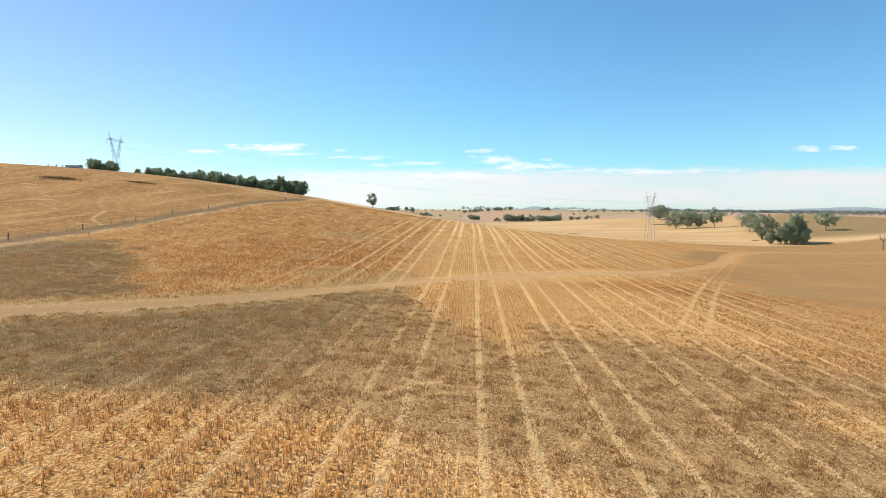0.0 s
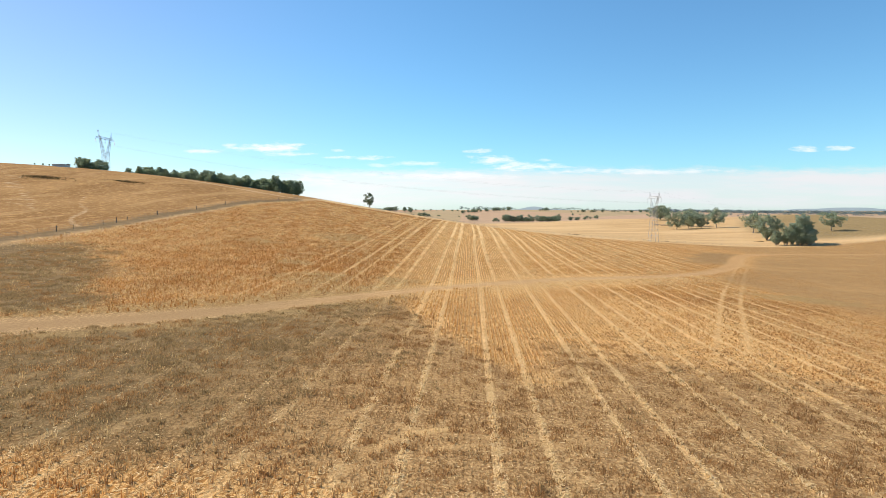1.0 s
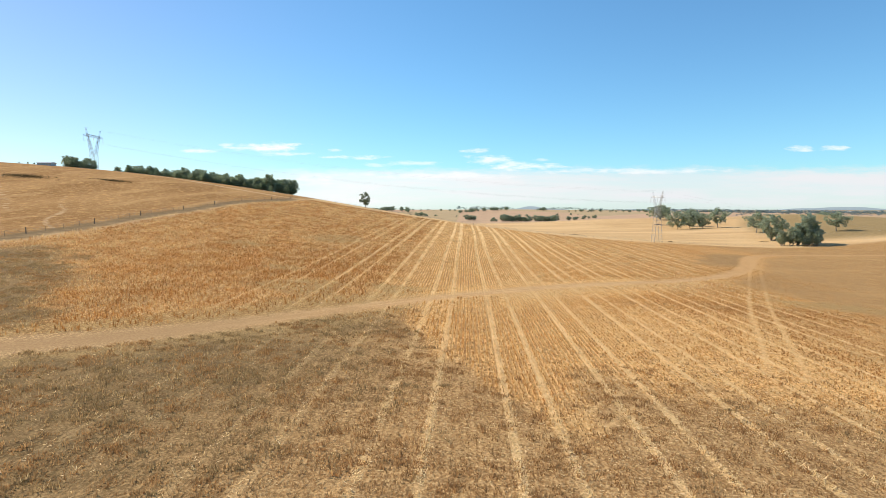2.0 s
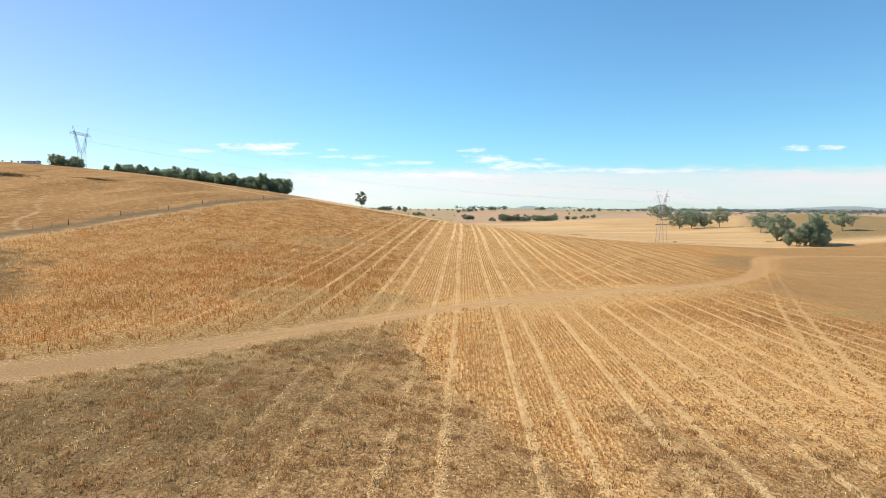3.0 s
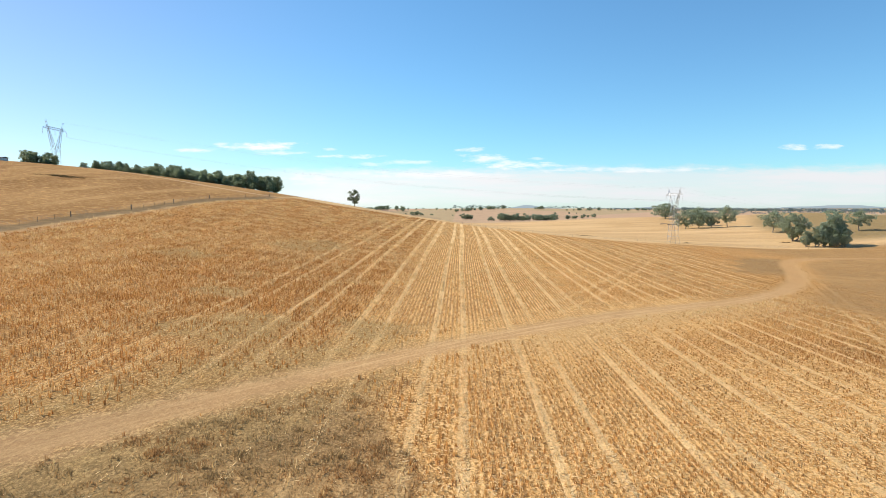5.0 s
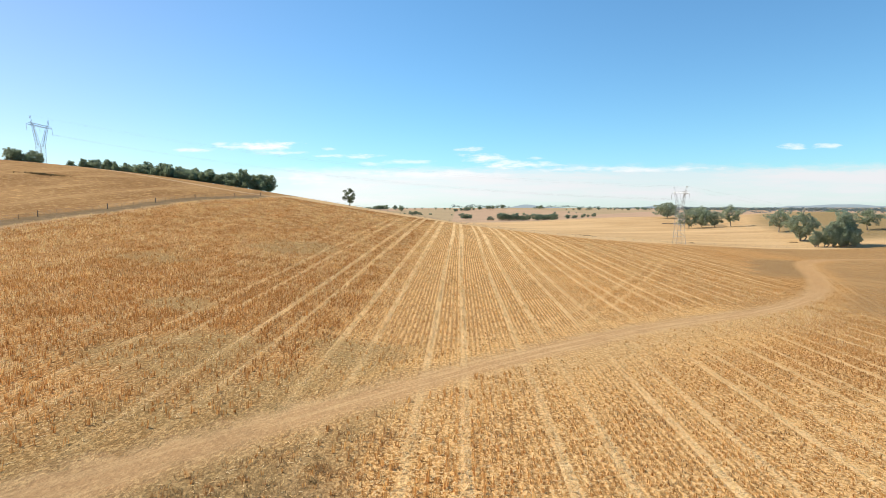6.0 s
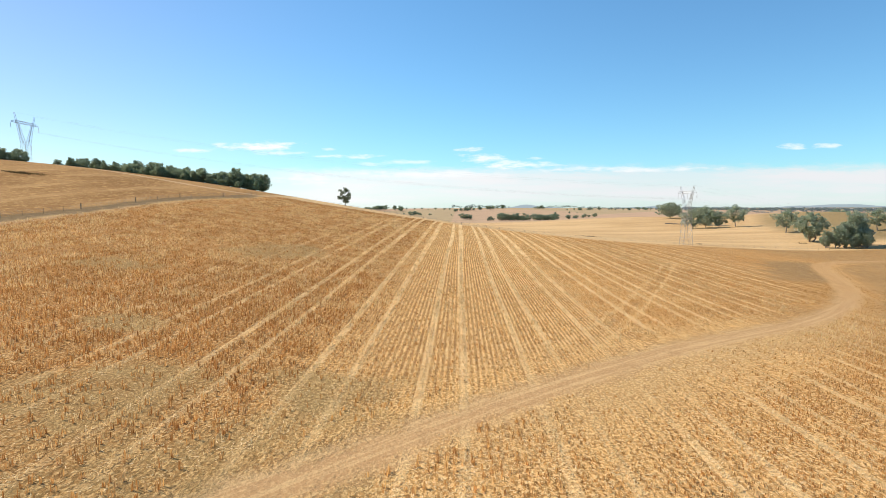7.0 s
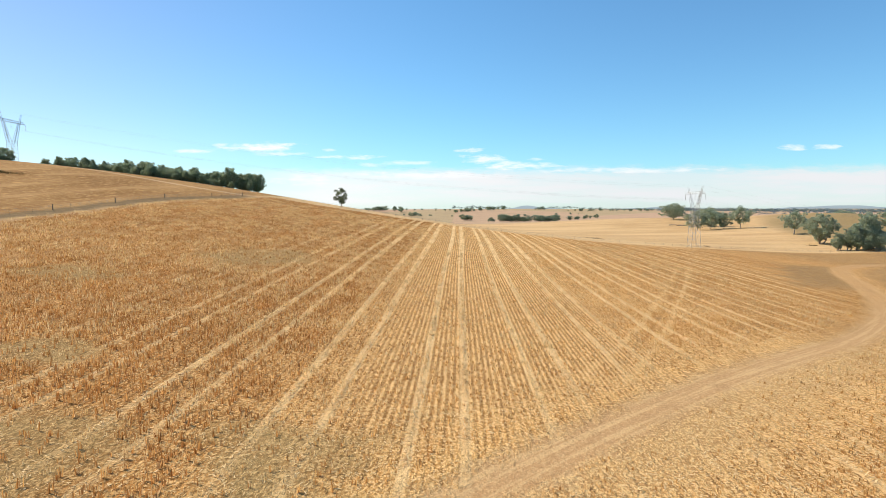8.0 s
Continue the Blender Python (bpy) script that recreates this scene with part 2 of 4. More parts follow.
def ground_material():
    m, n, b = material("stubble_ground", 1.0, 0.05)
    pos = n.add("ShaderNodeNewGeometry").outputs["Position"]
    s = n.add("ShaderNodeSeparateXYZ")
    n.put(s.inputs[0], pos)
    x, y = s.outputs[0], s.outputs[1]
    fine, mid, broad = n.noise(pos, 3.2, 5, 0.65), n.noise(pos, 0.45, 4), n.noise(pos, 0.035, 4)
    along = n.noise(n.scaled(pos, 2.2, 0.35, 1), 1.0, 4, 0.6)
    wobble = n.math("MULTIPLY", n.math("SINE", n.math("MULTIPLY", y, 1 / 23)), 0.15)
    field, weed, green, litter = attr(n, "field"), attr(n, "weed"), attr(n, "green"), attr(n, "litter")
    # drilled rows
    row = n.math("SINE", n.math("MULTIPLY", n.math("ADD", x, n.math("MULTIPLY", wobble, 0.4)), 2 * math.pi / ROW))
    gap = n.step(row, -0.2, -0.8)
    row = n.step(row, -0.3, 0.8)
    # pale header trails in pairs
    cell = n.math("FLOORED_MODULO", n.math("ADD", n.math("SUBTRACT", x, PASS_X), wobble), PASS)
    trail = 0.0
    for c, half, w in TRAILS:
        d = n.math("ABSOLUTE", n.math("SUBTRACT", cell, c))
        d = n.math("ADD", d, n.math("ADD", n.math("MULTIPLY", n.math("SUBTRACT", along, 0.5), 0.5), n.math("MULTIPLY", n.math("SUBTRACT", fine, 0.5), 0.8)))
        d = n.math("MULTIPLY", d, n.step(y, 105, 240, 1.0, 0.45))
        trail = n.math("MAXIMUM", trail, n.step(d, half, half * 0.6, 0.0, w))
    broken = n.step(n.noise(n.scaled(pos, 0.25, 0.16, 0), 1.0, 5, 0.75), 0.40, 0.58)
    trail = n.math("MULTIPLY", trail, n.mix(n.step(x, 6, 26, 0.0, 0.7), n.step(broken, 0.0, 1.0, 0.5, 1.0), n.step(broken, 0.0, 1.0, 0.2, 1.0)))
    blotch = n.step(n.noise(n.scaled(pos, 0.55, 0.28, 0), 1.0, 5, 0.7), 0.52, 0.62)
    base = n.mix(n.step(broad, 0.3, 0.7), STUBBLE, n.mix(litter, (0.45, 0.205, 0.055), (0.58, 0.288, 0.08)))
    band = n.step(n.noise(n.scaled(pos, 0.12, 0.02, 0), 1.0, 4, 0.6), 0.4, 0.62)
    base = n.mix(n.math("MULTIPLY", band, n.math("MULTIPLY_ADD", litter, -0.4, 0.65)), base, (0.27, 0.122, 0.034))
    base = n.mix(n.math("MULTIPLY", row, n.step(along, 0.3, 0.6, 0.9, 0.5)), base, SOIL)
    base = n.mix(n.step(n.math("ADD", n.math("MULTIPLY", fine, 0.6), n.math("MULTIPLY", along, 0.4)), 0.43, 0.62, 0.0, n.math("MULTIPLY_ADD", litter, 0.55, 0.3)), base, STRAW)
    speck = n.step(n.noise(n.scaled(pos, 5.5, 3.2, 1), 1.0, 3, 0.75), 0.49, 0.58)
    base = n.mix(n.math("MULTIPLY", blotch, n.math("MULTIPLY", n.step(x, 4, 16, 0.0, 0.5), litter)), base, (0.82, 0.51, 0.20))
    shade = n.step(n.noise(n.scaled(pos, 4.6, 2.4, 1), 1.3, 3, 0.75), 0.54, 0.62, 0.0, 0.85)
    base = n.mix(n.math("MULTIPLY", speck, n.math("MULTIPLY_ADD", litter, 0.45, 0.45)), base, (0.88, 0.55, 0.225))
    base = n.mix(n.math("MULTIPLY", shade, n.math("MULTIPLY_ADD", litter, -0.4, 1.0)), base, SOIL)
    crumb = n.noise(n.scaled(pos, 6.5, 5.0, 6), 1.0, 2, 0.6)
    base = n.mix(n.step(crumb, 0.56, 0.64, 0.0, n.math("MULTIPLY_ADD", litter, 0.3, 0.45)), base, (0.90, 0.60, 0.28))
    base = n.mix(n.step(crumb, 0.44, 0.36, 0.0, n.math("MULTIPLY_ADD", litter, -0.3, 0.7)), base, (0.27, 0.135, 0.045))
    # the middle passes are cut cleaner, with bright straw between the rows
    clean = n.math("MULTIPLY", n.step(n.math("ABSOLUTE", n.math("SUBTRACT", x, 0.5)), 17, 8), n.math("MAXIMUM", n.step(y, 106, 114), n.step(x, -5.5, -3.0, 0.0, 0.75)))
    clean = n.math("MULTIPLY", clean, n.step(n.math("ABSOLUTE", n.math("ADD", attr(n, "track"), 3.5)), 5, 12, 0.15, 1.0))
    base = n.mix(n.math("MULTIPLY", n.math("MULTIPLY", gap, clean), n.step(along, 0.3, 0.55, 0.2, 0.6)), base, (0.86, 0.56, 0.245))
    base = n.mix(n.math("MULTIPLY", n.math("MULTIPLY", row, clean), n.step(along, 0.35, 0.6, 0.75, 0.4)), base, (0.33, 0.165, 0.055))
    tan = n.math("MULTIPLY", n.step(n.math("MULTIPLY_ADD", y, -0.12, n.math("ADD", x, 5.4)), -24, -5), n.step(x, 42, 75, 1.0, 0.6))
    dull = n.mix(n.step(mid, 0.38, 0.62), n.mix(tan, WEED, (0.27, 0.145, 0.055)), n.mix(tan, (0.235, 0.152, 0.066), (0.35, 0.192, 0.073)))
    dull = n.mix(n.step(n.math("ADD", n.math("MULTIPLY", fine, 0.6), n.math("MULTIPLY", along, 0.4)), 0.44, 0.64, 0.0, n.math("MULTIPLY_ADD", tan, 0.55, 0.3)), dull, (0.56, 0.35, 0.15))
    dull = n.mix(n.math("MULTIPLY", speck, n.math("MULTIPLY_ADD", tan, 0.43, 0.12)), dull, (0.66, 0.43, 0.195))
    dull = n.mix(n.step(n.noise(pos, 1.1, 4, 0.6), 0.52, 0.66, 0.0, 0.55), dull, n.mix(tan, (0.15, 0.088, 0.038), (0.23, 0.125, 0.05)))
    dull = n.mix(n.math("MULTIPLY", shade, 0.7), dull, (0.15, 0.088, 0.036))
    dull = n.mix(n.step(crumb, 0.55, 0.64, 0.0, n.math("MULTIPLY_ADD", tan, 0.25, 0.3)), dull, (0.58, 0.39, 0.185))
    dull = n.mix(n.step(crumb, 0.45, 0.37, 0.0, n.math("MULTIPLY_ADD", tan, -0.25, 0.6)), dull, (0.17, 0.098, 0.044))
    dull = n.mix(n.step(n.noise(n.scaled(pos, 0.025, 0.09, 0), 1.0, 5, 0.6), 0.5, 0.68, 0.0, n.math("MULTIPLY_ADD", tan, 0.5, 0.12)), dull, (0.54, 0.335, 0.14))
    edge = n.step(n.math("ADD", weed, n.math("MULTIPLY", n.math("SUBTRACT", mid, 0.5), 1.1)), 0.15, 0.9)
    base = n.mix(edge, base, dull)
    verge = n.mix(n.math("MULTIPLY", speck, 0.7), n.mix(n.step(mid, 0.35, 0.65), (0.24, 0.165, 0.068), (0.33, 0.22, 0.088)), (0.60, 0.40, 0.17))
    verge = n.mix(n.math("MULTIPLY", shade, 0.7), verge, (0.17, 0.115, 0.045))
    base = n.mix(n.math("MULTIPLY", n.step(n.math("ADD", green, n.math("MULTIPLY", n.math("SUBTRACT", mid, 0.5), 1.1)), 0.15, 1.15), 0.85), base, verge)
    trail = n.math("MULTIPLY", n.math("MULTIPLY", trail, attr(n, "trails")), n.math("MULTIPLY_ADD", green, -0.75, 1.0))
    base = n.mix(n.math("MULTIPLY", trail, n.math("SUBTRACT", 1.0, n.math("MULTIPLY", edge, n.math("MULTIPLY_ADD", litter, -0.4, 0.7)))), base, n.mix(shade, (0.88, 0.61, 0.29), (0.58, 0.37, 0.16)))
    # open pasture beyond the field
    past = n.mix(n.step(n.noise(n.scaled(pos, 0.02, 0.05, 0), 1.0, 5, 0.6), 0.32, 0.66), PASTURE, (0.49, 0.31, 0.14))
    past = n.mix(n.step(n.noise(n.scaled(pos, 0.006, 0.02, 0), 1.0, 3), 0.45, 0.65, 0.0, 0.8), past, (0.66, 0.45, 0.225))
    past = n.mix(n.step(mid, 0.5, 0.75, 0.0, 0.4), past, STRAW)
    slope = n.mix(n.step(n.noise(n.scaled(pos, 0.05, 0.02, 0), 1.0, 6, 0.62), 0.36, 0.62), (0.285, 0.146, 0.05), (0.40, 0.222, 0.083))
    slope = n.mix(n.step(n.noise(n.scaled(pos, 0.5, 0.22, 0), 1.0, 5, 0.7), 0.5, 0.70, 0.0, 0.5), slope, STRAW)
    slope = n.mix(n.step(n.noise(n.scaled(pos, 0.11, 0.016, 0), 1.0, 2, 0.4), 0.60, 0.66, 0.0, 0.4), slope, (0.56, 0.34, 0.14))
    past = n.mix(attr(n, "edge_way"), past, (0.68, 0.46, 0.22))
    slope = n.mix(n.math("MULTIPLY", n.step(n.noise(n.scaled(pos, 0.9, 0.5, 0), 1.0, 4, 0.75), 0.52, 0.62), 0.38), slope, (0.70, 0.46, 0.20))
    slope = n.mix(n.math("MULTIPLY", n.step(n.noise(n.scaled(pos, 0.7, 0.35, 0), 1.7, 4, 0.75), 0.56, 0.66), 0.5), slope, (0.21, 0.115, 0.04))
    past = n.mix(n.step(n.noise(n.scaled(pos, 0.5, 0.25, 0), 1.0, 5, 0.7), 0.5, 0.66, 0.0, 0.4), past, (0.74, 0.53, 0.28))
    past = n.mix(n.math("MULTIPLY", attr(n, "rise"), 0.92), past, n.mix(n.step(mid, 0.35, 0.65), (0.22, 0.16, 0.072), (0.31, 0.22, 0.10)))
    pad = n.step(n.math("ADD", attr(n, "pads"), n.math("MULTIPLY", n.math("SUBTRACT", mid, 0.5), 2.0)), 0.9, 0.2)
    slope = n.mix(n.math("MULTIPLY", pad, n.step(fine, 0.35, 0.6, 0.2, 0.7)), slope, (0.68, 0.50, 0.29))
    past = n.mix(attr(n, "hill"), past, slope)
    base = n.mix(field, past, base)
    base = n.mix(n.math("MULTIPLY", attr(n, "strip"), n.step(mid, 0.3, 0.6, 0.7, 0.95)), base, n.mix(fine, (0.16, 0.11, 0.055), (0.26, 0.175, 0.085)))
    side = n.step(n.math("ADD", n.math("ABSOLUTE", n.math("SUBTRACT", attr(n, "off_fence"), 6.0)), n.math("MULTIPLY", mid, 1.4)), 2.6, 1.2)
    base = n.mix(n.math("MULTIPLY", side, n.step(y, 250, 300, 0.45, 0.0)), base, n.mix(n.step(fine, 0.35, 0.65), (0.46, 0.285, 0.135), (0.58, 0.38, 0.19)))
    # far paddocks, each of its own crop
    v = n.add("ShaderNodeTexVoronoi")
    n.put(v.inputs["Vector"], n.scaled(pos, 0.0028, 0.0016, 0))
    v.inputs["Scale"].default_value = 1.0
    hue = n.add("ShaderNodeSeparateColor")
    n.put(hue.inputs[0], v.outputs["Color"])
    crop = n.mix(n.step(hue.outputs[0], 0.2, 0.8), (0.50, 0.33, 0.21), (0.43, 0.32, 0.18))
    crop = n.mix(n.step(hue.outputs[1], 0.6, 0.64, 0.0, 0.6), crop, (0.22, 0.21, 0.11))
    crop = n.mix(n.step(n.noise(pos, 0.02, 4), 0.45, 0.7, 0.0, 0.35), crop, (0.34, 0.25, 0.15))
    base = n.mix(n.step(y, 800, 960), base, crop)
    # dirt track, wheel marks and the cross-cut pass
    td = n.math("ADD", attr(n, "track"), 0.7)
    rag = n.math("MULTIPLY", n.math("SUBTRACT", n.noise(pos, 0.6, 4, 0.6), 0.5), 3.4)
    rag = n.math("ADD", rag, n.math("MULTIPLY", n.math("SUBTRACT", fine, 0.5), 2.2))
    bare = n.step(n.math("ADD", n.math("SUBTRACT", n.math("ABSOLUTE", td), n.math("ADD", n.step(x, -50, -14, 2.4, 0.0), n.step(y, 150, 230, 0.0, 1.4))), rag), 3.0, 0.7)
    lane = n.add("ShaderNodeCombineXYZ")
    n.put(lane.inputs[0], n.math("MULTIPLY", td, 1.9)), n.put(lane.inputs[1], n.math("MULTIPLY", y, 0.05))
    rut = n.step(n.noise(lane.outputs[0], 1.0, 4, 0.65), 0.48, 0.56)
    dirt = n.mix(n.math("MULTIPLY", rut, n.step(y, 120, 220, 0.75, 0.3)), DUST, (0.66, 0.43, 0.205))
    dirt = n.mix(n.step(mid, 0.5, 0.75, 0.0, 0.6), dirt, (0.35, 0.20, 0.09))
    dirt = n.mix(n.step(fine, 0.5, 0.68, 0.0, 0.55), dirt, (0.58, 0.37, 0.17))
    dirt = n.mix(n.math("MULTIPLY", speck, 0.35), dirt, (0.62, 0.41, 0.20))
    dirt = n.mix(n.math("MULTIPLY", shade, 0.5), dirt, (0.30, 0.18, 0.085))
    dirt = n.mix(n.step(x, -34, -8, 0.85, 0.0), dirt, n.mix(fine, (0.27, 0.165, 0.08), (0.40, 0.25, 0.12)))
    dirt = n.mix(n.math("MULTIPLY", speck, n.step(n.math("ABSOLUTE", td), 0.6, 3.0, 0.1, 0.75)), dirt, (0.72, 0.48, 0.215))
    scuffed = n.step(n.math("ADD", n.math("ABSOLUTE", n.math("ADD", td, 2.5)), n.math("MULTIPLY", rag, 1.2)), 6.0, 1.0)
    base = n.mix(n.math("MULTIPLY", scuffed, n.math("MULTIPLY", n.step(x, -10, 10, 0.15, 0.68), n.step(y, 150, 185, 1.0, 0.1))), base, n.mix(speck, (0.50, 0.295, 0.12), (0.74, 0.49, 0.215)))
    base = n.mix(n.math("MULTIPLY", n.math("MULTIPLY", bare, n.step(y, 165, 215, 1.0, 0.6)), n.step(x, -80, -35, 0.75, 0.88)), base, dirt)
    wd = n.math("SUBTRACT", n.math("ABSOLUTE", attr(n, "wheels")), 1.55)
    mark = n.step(n.math("ADD", n.math("ABSOLUTE", wd), n.math("MULTIPLY", rag, 0.16)), 0.34, 0.1)
    base = n.mix(n.math("MULTIPLY", n.math("MULTIPLY", mark, n.math("MULTIPLY", n.step(y, 60, 85), n.step(y, 115, 160, 0.85, 0.25))), n.step(mid, 0.35, 0.65, 0.45, 1.0)), base, (0.68, 0.43, 0.19))
    gd = n.math("SUBTRACT", n.math("ABSOLUTE", attr(n, "diagonal")), 1.5)
    clear = n.math("MULTIPLY", n.step(n.math("ABSOLUTE", td), 0.8, 4.5), n.math("MULTIPLY", n.step(x, 3, 14), n.step(mid, 0.4, 0.6, 0.25, 1.0)))
    mark = n.step(n.math("ADD", n.math("ABSOLUTE", gd), n.math("MULTIPLY", rag, 0.2)), 0.62, 0.1)
    base = n.mix(n.math("MULTIPLY", n.math("MULTIPLY", mark, clear), 0.55), base, (0.82, 0.54, 0.24))
    mark = n.step(n.math("ADD", n.math("ABSOLUTE", attr(n, "diagonal")), n.math("MULTIPLY", rag, 0.2)), 0.5, 0.1)
    base = n.mix(n.math("MULTIPLY", n.math("MULTIPLY", mark, clear), 0.35), base, SOIL)
    # older wheel marks that cross the passes
    cd = n.math("SUBTRACT", n.math("ABSOLUTE", attr(n, "crossing")), 0.95)
    mark = n.step(n.math("ADD", n.math("ABSOLUTE", cd), n.math("MULTIPLY", rag, 0.16)), 0.34, 0.08)
    mark = n.math("MULTIPLY", n.math("MULTIPLY", mark, n.step(mid, 0.38, 0.6, 0.2, 1.0)), n.math("MULTIPLY", n.step(y, 48, 58), n.step(y, 142, 118)))
    base = n.mix(n.math("MULTIPLY", mark, 0.5), base, (0.76, 0.50, 0.225))
    # a turning loop left by the harvester
    ring_x, ring_y = n.math("SUBTRACT", x, 0.2), n.math("SUBTRACT", y, 37.0)
    ring = n.math("SQRT", n.math("ADD", n.math("MULTIPLY", ring_x, ring_x), n.math("MULTIPLY", ring_y, ring_y)))
    for radius, w in ((7.0, 0.4), (4.4, 0.25)):
        d = n.math("ADD", n.math("ABSOLUTE", n.math("SUBTRACT", ring, radius)), n.math("MULTIPLY", rag, 0.25))
        base = n.mix(n.math("MULTIPLY", n.step(d, 0.55, 0.15, 0.0, w), n.step(n.noise(pos, 0.16, 2), 0.45, 0.6)), base, (0.80, 0.52, 0.225))
    grain = n.math("ADD", 0.72, n.math("MULTIPLY", n.noise(pos, 9.0, 4, 0.7), 0.56))
    base = n.mix(1.0, base, grain, "MULTIPLY")
    n.put(b.inputs["Base Color"], base)
    bump = n.add("ShaderNodeBump")
    bump.inputs["Strength"].default_value, bump.inputs["Distance"].default_value = 0.9, 0.16
    n.put(bump.inputs["Height"], n.math("MULTIPLY", n.math("ADD", fine, n.math("MULTIPLY", crumb, 0.7)), n.math("SUBTRACT", 1.0, n.math("MULTIPLY", bare, 0.6))))
    n.put(b.inputs["Normal"], bump.outputs[0])
    return m


ROW, PASS, PASS_X = 0.45, 8.1, -7.5
TRAILS = ((0.25, 0.42, 1.0), (3.3, 0.38, 0.95))


def island_material(name, dark, light, rough=0.85, spec=0.15, through_light=0.0):
    """Dry stalks and leaves: each one of its own shade."""
    m, n, b = material(name, rough, spec)
    r = n.add("ShaderNodeNewGeometry").outputs["Random Per Island"]
    c = n.mix(n.step(r, 0.25, 0.85), dark, light)
    c = n.mix(n.step(n.noise(n.add("ShaderNodeNewGeometry").outputs["Position"], 0.15, 2), 0.35, 0.65, 0.0, 0.3), c, tuple(0.7 * v for v in dark))
    n.put(b.inputs["Base Color"], c)
    if through_light:
        b.inputs["Subsurface Weight"].default_value = 0.0
        t, mixer = n.add("ShaderNodeBsdfTranslucent"), n.add("ShaderNodeMixShader")
        n.put(t.inputs[0], c)
        mixer.inputs[0].default_value = through_light
        n.tree.links.new(b.outputs[0], mixer.inputs[1]), n.tree.links.new(t.outputs[0], mixer.inputs[2])
        n.tree.links.new(mixer.outputs[0], [o for o in n.tree.nodes if o.type == "OUTPUT_MATERIAL"][0].inputs[0])
    return m


def plain_material(name, colour, second, scale, rough=0.7, spec=0.3, metal=0.0):
    m, n, b = material(name, rough, spec)
    pos = n.add("ShaderNodeTexCoord").outputs["Object"]
    c = n.mix(n.step(n.noise(pos, scale, 5, 0.6), 0.3, 0.7), colour, second)
    n.put(b.inputs["Base Color"], n.mix(n.step(n.noise(pos, scale * 7, 3), 0.4, 0.75, 0.0, 0.35), c, tuple(0.6 * v for v in colour)))
    b.inputs["Metallic"].default_value = metal
    bump = n.add("ShaderNodeBump")
    bump.inputs["Strength"].default_value, bump.inputs["Distance"].default_value = 0.4, 0.02
    n.put(bump.inputs["Height"], n.noise(pos, scale * 4, 4))
    n.put(b.inputs["Normal"], bump.outputs[0])
    return m


M_GROUND = ground_material()
M_STUBBLE = island_material("stubble_stalk", (0.56, 0.285, 0.09), (0.87, 0.53, 0.195), through_light=0.6)
M_STUBBLE_RED = island_material("rusty_stalk", (0.41, 0.185, 0.054), (0.68, 0.375, 0.128), through_light=0.6)
M_WORN = island_material("weathered_stalk", (0.40, 0.235, 0.10), (0.66, 0.43, 0.20), through_light=0.55)
M_WEED = island_material("dry_weed", (0.38, 0.21, 0.083), (0.58, 0.34, 0.14), through_light=0.55)
M_WEED_GREY = island_material("grey_weed", (0.33, 0.222, 0.1), (0.49, 0.335, 0.155), through_light=0.55)
M_PALE = island_material("pale_stalk", (0.80, 0.53, 0.22), (0.95, 0.72, 0.39), through_light=0.45)
M_SCRUB = island_material("dark_scrub", (0.09, 0.065, 0.03), (0.20, 0.14, 0.06), through_light=0.3)
M_STRAW = island_material("loose_straw", (0.74, 0.50, 0.21), (0.90, 0.68, 0.37), through_light=0.2)
M_LEAF = island_material("gum_leaf", (0.28, 0.335, 0.22), (0.52, 0.57, 0.40), 0.5, 0.45, 0.6)
M_LEAF_DEEP = island_material("deep_gum_leaf", (0.11, 0.14, 0.075), (0.25, 0.29, 0.165), 0.5, 0.4, 0.55)
M_LEAF_FAR = island_material("far_gum_leaf", (0.20, 0.26, 0.16), (0.36, 0.42, 0.28), 0.7, 0.3, 0.5)
# For the far woods, distance haze is tinted into the leaf colour.
M_LEAF_HAZE = island_material("haze_tinted_gum_leaf", (0.21, 0.27, 0.26), (0.32, 0.38, 0.36), 0.8, 0.2, 0.5)
M_LEAF_DARK = island_material("dark_gum_leaf", (0.22, 0.285, 0.165), (0.45, 0.51, 0.33), 0.5, 0.45, 0.6)
M_BARK = plain_material("gum_bark", (0.24, 0.19, 0.145), (0.38, 0.33, 0.27), 3.0, 0.9)
M_STEEL = plain_material("galvanised_steel", (0.36, 0.37, 0.38), (0.46, 0.47, 0.47), 2.0, 0.5, 0.4, 0.6)
M_WIRE = plain_material("fence_wire", (0.30, 0.29, 0.27), (0.22, 0.19, 0.16), 4.0, 0.5, 0.4, 0.7)
M_POST = plain_material("weathered_timber", (0.16, 0.125, 0.09), (0.26, 0.21, 0.16), 8.0, 0.9)
M_GLASS = plain_material("brown_porcelain", (0.10, 0.06, 0.045), (0.14, 0.085, 0.06), 9.0, 0.3, 0.5)
M_IRON = plain_material("corrugated_iron", (0.50, 0.52, 0.53), (0.40, 0.42, 0.43), 1.5, 0.45, 0.4, 0.3)


# ---- mesh helpers ----
def mesh_of(name, verts, faces, mat):
    me = bpy.data.meshes.new(name)
    me.from_pydata(verts, [], faces)
    me.materials.append(mat)
    me.update()
    return me


def part(name, bm, mat, parent=None, label=""):
    me = bpy.data.meshes.new(name)
    bm.to_mesh(me)
    bm.free()
    me.materials.append(mat)
    ob = new(name, me)
    ob.parent = parent
    return tagged(ob, label)


def raw(name, verts, faces, mat, parent=None, label=""):
    ob = new(name, mesh_of(name, verts, faces, mat))
    ob.parent = parent
    return tagged(ob, label)


